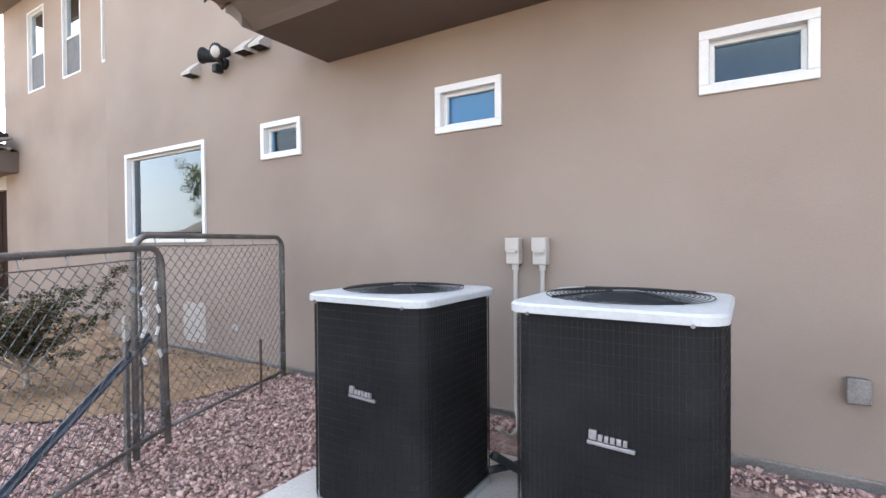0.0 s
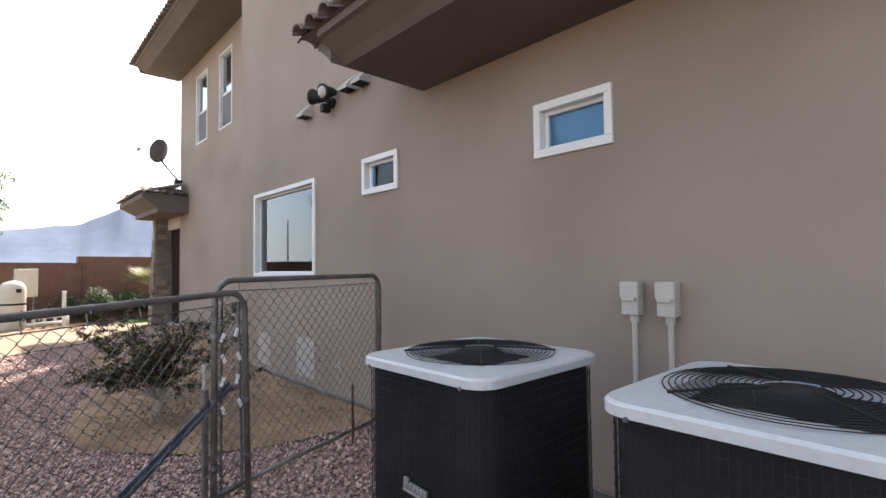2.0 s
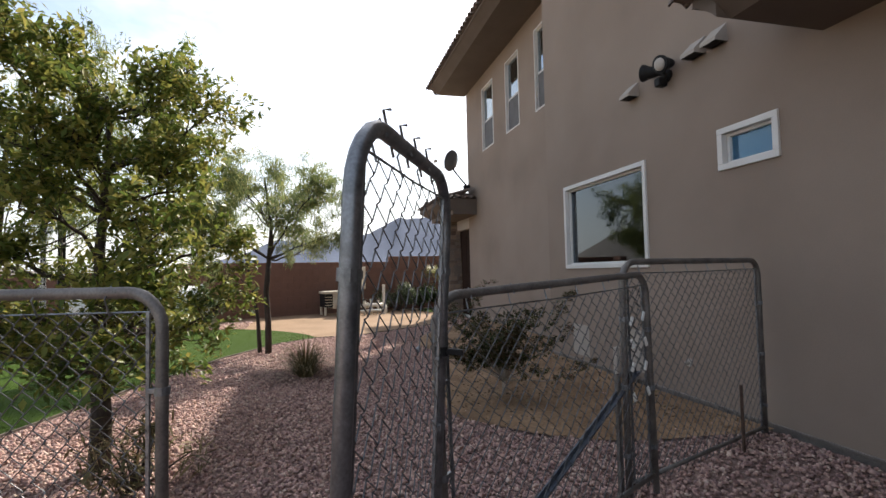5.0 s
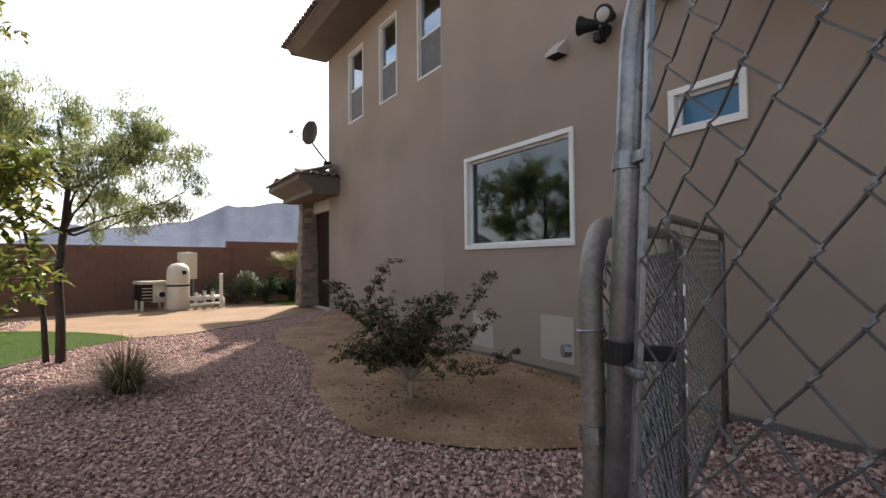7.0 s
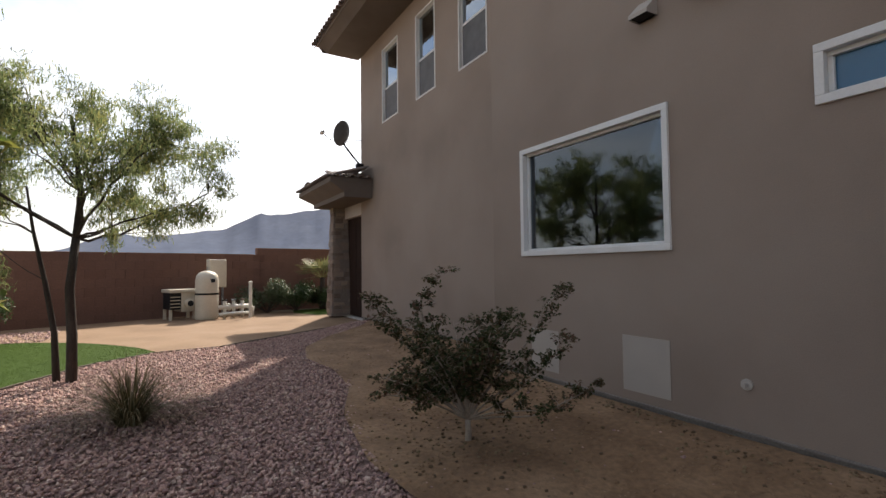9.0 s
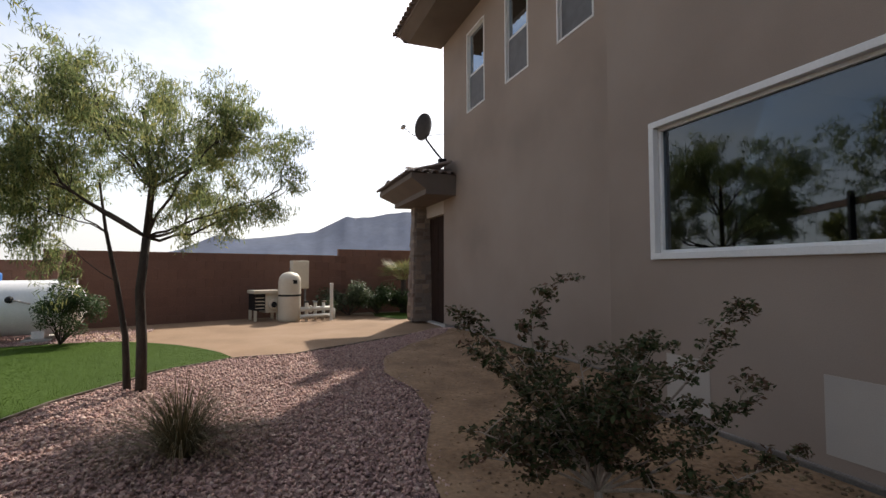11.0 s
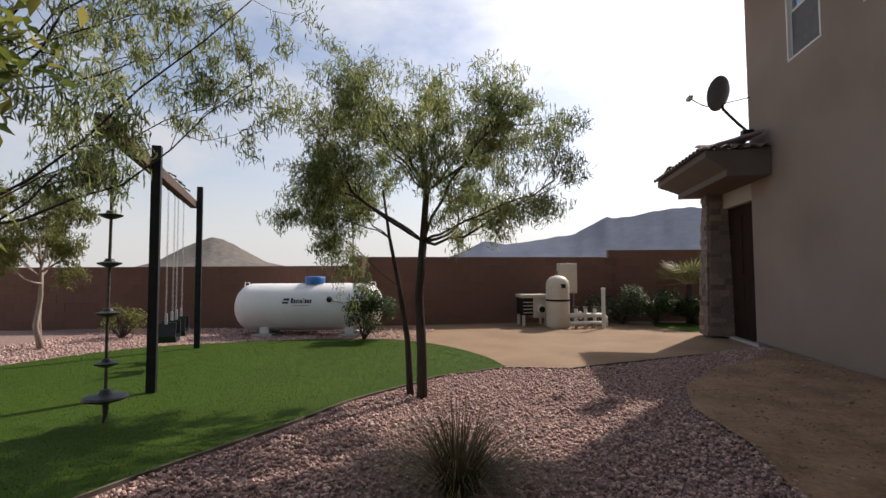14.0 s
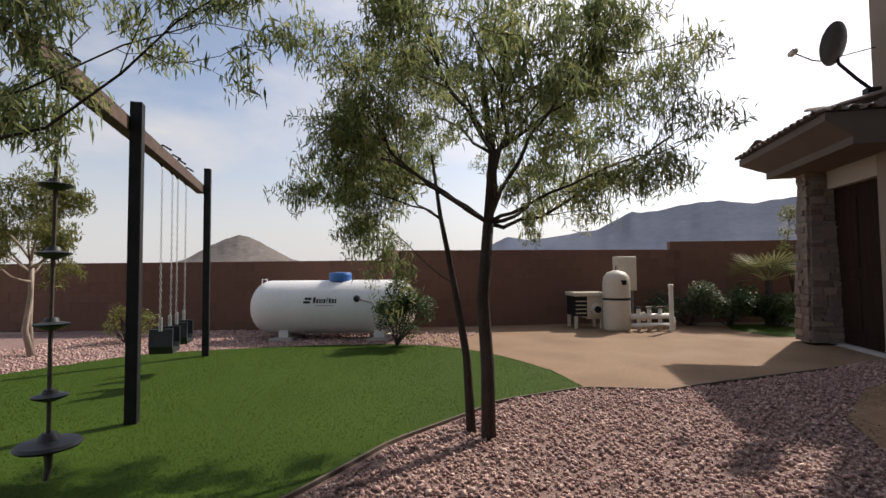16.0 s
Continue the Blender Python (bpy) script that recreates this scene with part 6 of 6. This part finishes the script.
def dark_shrub():
    """A many-stemmed shrub: a low leafy mass and a few long bare-footed whips."""
    rng = random.Random(19)
    across, deep = Vector((0.45, 0.89, 0)), Vector((-0.89, 0.45, 0))
    g = Vector((0.0, 0.0, 0.16))
    sh = thing("shrub", (-5.69, 1.68, 0.0))
    tagged(sh, "sparse dark shrub with reddish-green leaves in the dirt bed", "shrub")
    part("trunk", tube(bmesh.new(), [(0, 0, -0.04), (0.012, 0.0, 0.08), g], 0.024, 8, r_end=0.019), PALEBARK, sh, smooth=True)
    bm, clumps = bmesh.new(), []

    def stem(pts, r, leafy_from, n, size):
        knots = [2 * pts[0] - pts[1]] + pts + [2 * pts[-1] - pts[-2]]
        line = []
        for i in range(1, len(knots) - 2):
            for s in range(5):
                u = s / 5
                a, b, c, d = knots[i - 1:i + 3]
                line.append(0.5 * ((2 * b) + (c - a) * u + (2 * a - 5 * b + 4 * c - d) * u * u + (3 * b - a - 3 * c + d) * u ** 3))
        line.append(pts[-1])
        tube(bm, line, r, 6, r_end=r * 0.3)
        for k in range(n):
            u = leafy_from + (1 - leafy_from) * (k + rng.random()) / n
            f = u * (len(line) - 1)
            i = min(int(f), len(line) - 2)
            p = line[i].lerp(line[i + 1], f - i)
            tip = p + Vector((rng.gauss(0, 1), rng.gauss(0, 1), rng.uniform(-0.3, 0.9))).normalized() * size * rng.uniform(0.4, 1.1)
            tube(bm, [p, p.lerp(tip, 0.5) + Vector((0, 0, 0.01)), tip], 0.0028, 4, r_end=0.0014, caps=False)
            clumps.append((*p.lerp(tip, 0.6), size * 0.34, 0.8))
            clumps.append((*tip, size * 0.42, 0.75))

    def at(s, d, z):
        return across * s * 1.14 + deep * d * 1.1 + Vector((0, 0, z * 1.06))

    # whips
    for path in (((-0.10, 0.05, 0.42), (-0.24, 0.10, 0.72), (-0.26, 0.08, 0.92), (-0.14, 0.06, 1.12)),
                 ((-0.20, 0.15, 0.45), (-0.45, 0.22, 0.78), (-0.66, 0.22, 0.95)),
                 ((-0.16, -0.10, 0.40), (-0.36, -0.16, 0.66), (-0.52, -0.18, 0.82)),
                 ((0.16, 0.05, 0.36), (0.40, 0.08, 0.64), (0.50, 0.06, 0.86), (0.64, 0.06, 0.98)),
                 ((0.20, -0.12, 0.30), (0.44, -0.14, 0.50), (0.56, -0.10, 0.68)),
                 ((0.18, 0.0, 0.16), (0.42, 0.02, 0.16), (0.62, 0.0, 0.26), (0.80, -0.02, 0.36))):
        stem([g] + [at(*p) for p in path], 0.0085, 0.50, 20, 0.095)
    # leafy mass
    for k in range(36):
        s, d, z = rng.uniform(-0.50, 0.36), rng.uniform(-0.38, 0.38), (rng.uniform(0.50, 0.86) if k % 3 else rng.uniform(0.30, 0.5))
        z -= 0.35 * max(0.0, abs(s + 0.05) - 0.25)
        stem([g, at(s * 0.45, d * 0.45, 0.16 + (z - 0.16) * 0.55), at(s, d, z)], 0.008, 0.45, 11, 0.115)
    part("branching", bm, PALEBARK, sh, "thin pale branches", smooth=True)
    leaf_cloud("foliage", clumps, SHRUB, sh, 14000, 0.030, 0.60, 0.05, 5)


dark_shrub()


def grass_tuft():
    rng = np.random.default_rng(2)
    t = thing("grass_tuft", (-7.38, -0.32, 0.0))
    tagged(t, "dry fountain grass tuft in the gravel", "ornamental grass")
    n, k = 760, 6
    az, out = rng.random(n) * 6.283, rng.random(n) ** 0.55 * 0.74
    tall = 0.40 + 0.22 * rng.random(n) - out * 0.36
    b = rng.random(n) * 0.09
    verts, faces = [], []
    for i in range(n):
        c, s = math.cos(az[i]), math.sin(az[i])
        for j in range(k):
            u = j / (k - 1)
            r = b[i] + out[i] * u ** 1.25
            z = tall[i] * (1 - (1 - u) ** 1.6) - 0.10 * out[i] * u ** 4 * 2
            w = 0.0034 * (1 - u * 0.85)
            verts += [(c * r - s * w, s * r + c * w, z), (c * r + s * w, s * r - c * w, z)]
            if j:
                p = i * 2 * k + 2 * j
                faces.append((p - 2, p - 1, p + 1, p))
    tagged(arrays("blade_mass", verts, faces, TUFT, t), kind="stuff")
    bm = bmesh.new()
    lathe(bm, [(0.07, -0.02), (0.08, 0.03), (0.04, 0.09)], 12)
    part("crown_base", bm, TUFT, t)


grass_tuft()


def bush(name, at, r, h, mat, label, count, size, narrow, seed):
    rng = random.Random(seed)
    b = thing(name, at)
    tagged(b, label, "shrub")
    bm = bmesh.new()
    clumps = []
    for k in range(16):
        a, q = rng.uniform(0, 6.283), rng.uniform(0.2, 1.0)
        e = Vector((math.cos(a) * r * q, math.sin(a) * r * q, h * rng.uniform(0.35, 0.95) * (1.1 - 0.4 * q)))
        tube(bm, limb_path((0, 0, 0), e, rng, 0.1, 4), 0.012, 5, r_end=0.004)
        clumps.append((*e, r * rng.uniform(0.28, 0.48), 0.9))
    tagged(part("stem_mass", bm, BARK, b), kind="stuff")
    leaf_cloud("foliage", clumps, mat, b, count, size, narrow, 0.1, seed)
    return b


bush("bush", (-13.42, -2.93, 0.0), 0.50, 1.12, DEEPLEAF, "dark green bush in front of the propane tank", 5200, 0.055, 0.4, 31)
bush("bush", (-17.0, 2.35, 0.0), 0.68, 0.86, GREYLEAF, "silvery green shrub beside the block wall", 3600, 0.08, 0.4, 32)
bush("bush", (-17.1, 3.15, 0.0), 0.66, 0.84, DEEPLEAF, "dark green rounded shrub beside the block wall", 3400, 0.08, 0.4, 33)
bush("bush", (-16.9, 4.0, 0.0), 0.62, 0.74, DEEPLEAF, "dark green rounded shrub near the porch", 2800, 0.08, 0.4, 34)
bush("bush", (-18.0, 4.9, 0.0), 0.62, 2.5, YELLOWLEAF, "tall yellow-green bush rising over the block wall behind the palm", 3200, 0.07, 0.3, 38)
bush("bush", (-12.95, -7.65, 0.0), 0.46, 0.62, YELLOWLEAF, "small yellow-green bush at the edge of the turf", 1100, 0.06, 0.4, 35)
bush("bush", (-4.35, -1.25, 0.0), 0.35, 0.42, TUFT, "low dry clump under the leafy tree", 500, 0.12, 0.12, 37)


def far_tree():
    f = Vector((0.05, 0.0, 0.75))
    stems = [([(0, 0, -0.05), (0.08, -0.05, 0.4), (0.05, 0.0, 0.9), (0.1, 0.05, 1.5)], 0.05, 0.025), ([(-0.15, -0.22, -0.05), (-0.1, -0.2, 0.5), (-0.2, -0.3, 1.3)], 0.045, 0.022)]
    limbs = [((0.1, 0.05, 1.3), (0.3, 0.75, 1.6), 0.02), ((0.1, 0.05, 1.4), (0.1, 0.55, 2.2), 0.02), ((0.1, 0.05, 1.4), (-0.2, 0.1, 2.4), 0.02), ((-0.2, -0.3, 1.2), (0.1, -0.9, 2.0), 0.02), ((-0.2, -0.3, 1.2), (-0.6, -0.5, 2.1), 0.02), ((0.1, 0.05, 1.1), (0.7, 0.1, 1.7), 0.018), ((-0.2, -0.3, 1.2), (0.4, -0.5, 1.6), 0.018), ((0.1, 0.05, 1.4), (0.4, -0.1, 2.3), 0.018)]
    tree("young_tree", (-11.6, -7.9, 0.0), stems, limbs, 7, YELLOWLEAF, PALEBARK, "pale-barked tree with yellow-green foliage by the wall", 14000, 0.075, 0.25, 0.5, 14, clump=0.13)


far_tree()


def fan_palm():
    p = thing("fan_palm", (-17.2, 3.95, 0.0))
    tagged(p, "small yellow-green fan palm near the porch", "palm")
    part("trunk", tube(bmesh.new(), [(0, 0, -0.05), (0.02, 0, 0.5), (0, 0, 0.95)], 0.10, 9, r_end=0.07), BARK, p)
    rng = random.Random(6)
    for k in range(16):
        a, e = k * 2.4, rng.uniform(0.05, 1.1)
        d = Vector((math.cos(a) * math.cos(e), math.sin(a) * math.cos(e), math.sin(e)))
        c = Vector((0, 0, 0.95)) + d * 0.42
        bm = tube(bmesh.new(), [(0, 0, 0.92), tuple(c)], 0.012, 5)
        s = d.cross(Vector((0, 0, 1))).normalized()
        u = d.cross(s)
        for j in range(13):
            t = (j - 6) / 6 * 1.35
            tip = c + (d * math.cos(t) + s * math.sin(t)) * 0.55 - Vector((0, 0, 0.10))
            n = (d * math.cos(t) + s * math.sin(t)).cross(u).normalized() * 0.018
            m = c.lerp(tip, 0.5)
            v = [bm.verts.new(x) for x in (c, m + n, tip, m - n)]
            bm.faces.new(v)
        part("frond", bm, PALM, p)


fan_palm()

# ---- beyond the wall ----


def ridge(name, mat, dist, profile, label, seed, depth=500, steps=90):
    """A mountain from (bearing in degrees from +y towards -x, elevation in degrees) along its skyline."""
    bs, es = [p[0] for p in profile], [p[1] for p in profile]
    verts, faces = [], []
    rows = 7
    for i in range(steps + 1):
        b = bs[0] + (bs[-1] - bs[0]) * i / steps
        e = float(np.interp(b, bs, es)) if bs[0] < bs[-1] else float(np.interp(-b, [-x for x in bs], es))
        top = dist * math.tan(radians(max(e, 0.0)))
        top *= 1 + 0.025 * noise.noise(Vector((i * 0.35, seed, 0)))
        for r in range(rows):
            u = r / (rows - 1)
            d = dist - depth * (1 - u) * (0.9 + 0.10 * noise.noise(Vector((i * 0.3, r, seed))))
            z = top * u ** 1.25 * (1 + 0.12 * (1 - u) * noise.noise(Vector((i * 0.45, r * 0.9, seed + 3))))
            verts.append((-math.sin(radians(b)) * d, math.cos(radians(b)) * d, z - 4 * (1 - u)))
    for i in range(steps):
        for r in range(rows - 1):
            p = i * rows + r
            faces.append((p, p + 1, p + rows + 1, p + rows))
    return tagged(arrays(name, verts, faces, mat, smooth=True), label, "mountain", "", "structure")


ridge("mountain_backdrop", FARHAZE, 2300, [(104, 0.8), (98, 2.3), (96, 3.3), (94.6, 3.9), (92.3, 3.5), (90, 3.7), (86.3, 4.25), (84.4, 4.5), (82.5, 5.5), (80.9, 6.35), (79.9, 6.1), (78.5, 6.25), (77, 6.5), (75, 6.9), (72.4, 6.9), (69.6, 6.45), (65.1, 6.85), (61, 7.4), (55, 7.0), (45, 5.0), (30, 3.0)], "desert mountain range with distance haze tinted into its blue", 2, 700, 150)
ridge("hill_backdrop", HILL, 1200, [(132, 0.9), (130, 1.5), (128.4, 2.5), (126.4, 3.6), (124.9, 4.15), (123.8, 3.9), (122.5, 3.2), (120.5, 2.1), (119.3, 1.45), (115, 0.6)], "low brown conical desert hill", 5, 260, 50)


def scrub():
    """Dark scrub dots on the flats beyond the wall."""
    rng = random.Random(4)
    clumps = []
    for k in range(420):
        b, d = radians(rng.uniform(40, 140)), rng.uniform(60, 900) ** 1.0
        clumps.append((-math.sin(b) * d, math.cos(b) * d, 0.7, rng.uniform(0.5, 1.6), 0.6))
    ob = leaf_cloud("desert_scrub", clumps, DEEPLEAF, None, 9000, 0.7, 0.5, 0.0, 41)
    tagged(ob, "dark scrub scattered over the desert flats", "scrub", "", "stuff")


scrub()
pole = thing("utility_pole", (-42.0, -13.6, 0.0))
tagged(pole, "thin grey utility pole beyond the wall", "pole")
part("mast", tube(bmesh.new(), [(0, 0, -0.2), (0, 0, 5.6)], 0.09, 8, r_end=0.06), GALV, pole)
part("cap", lathe(bmesh.new(), [(0.09, 5.6), (0.11, 5.66), (0.05, 5.75)], 10), GALV, pole)
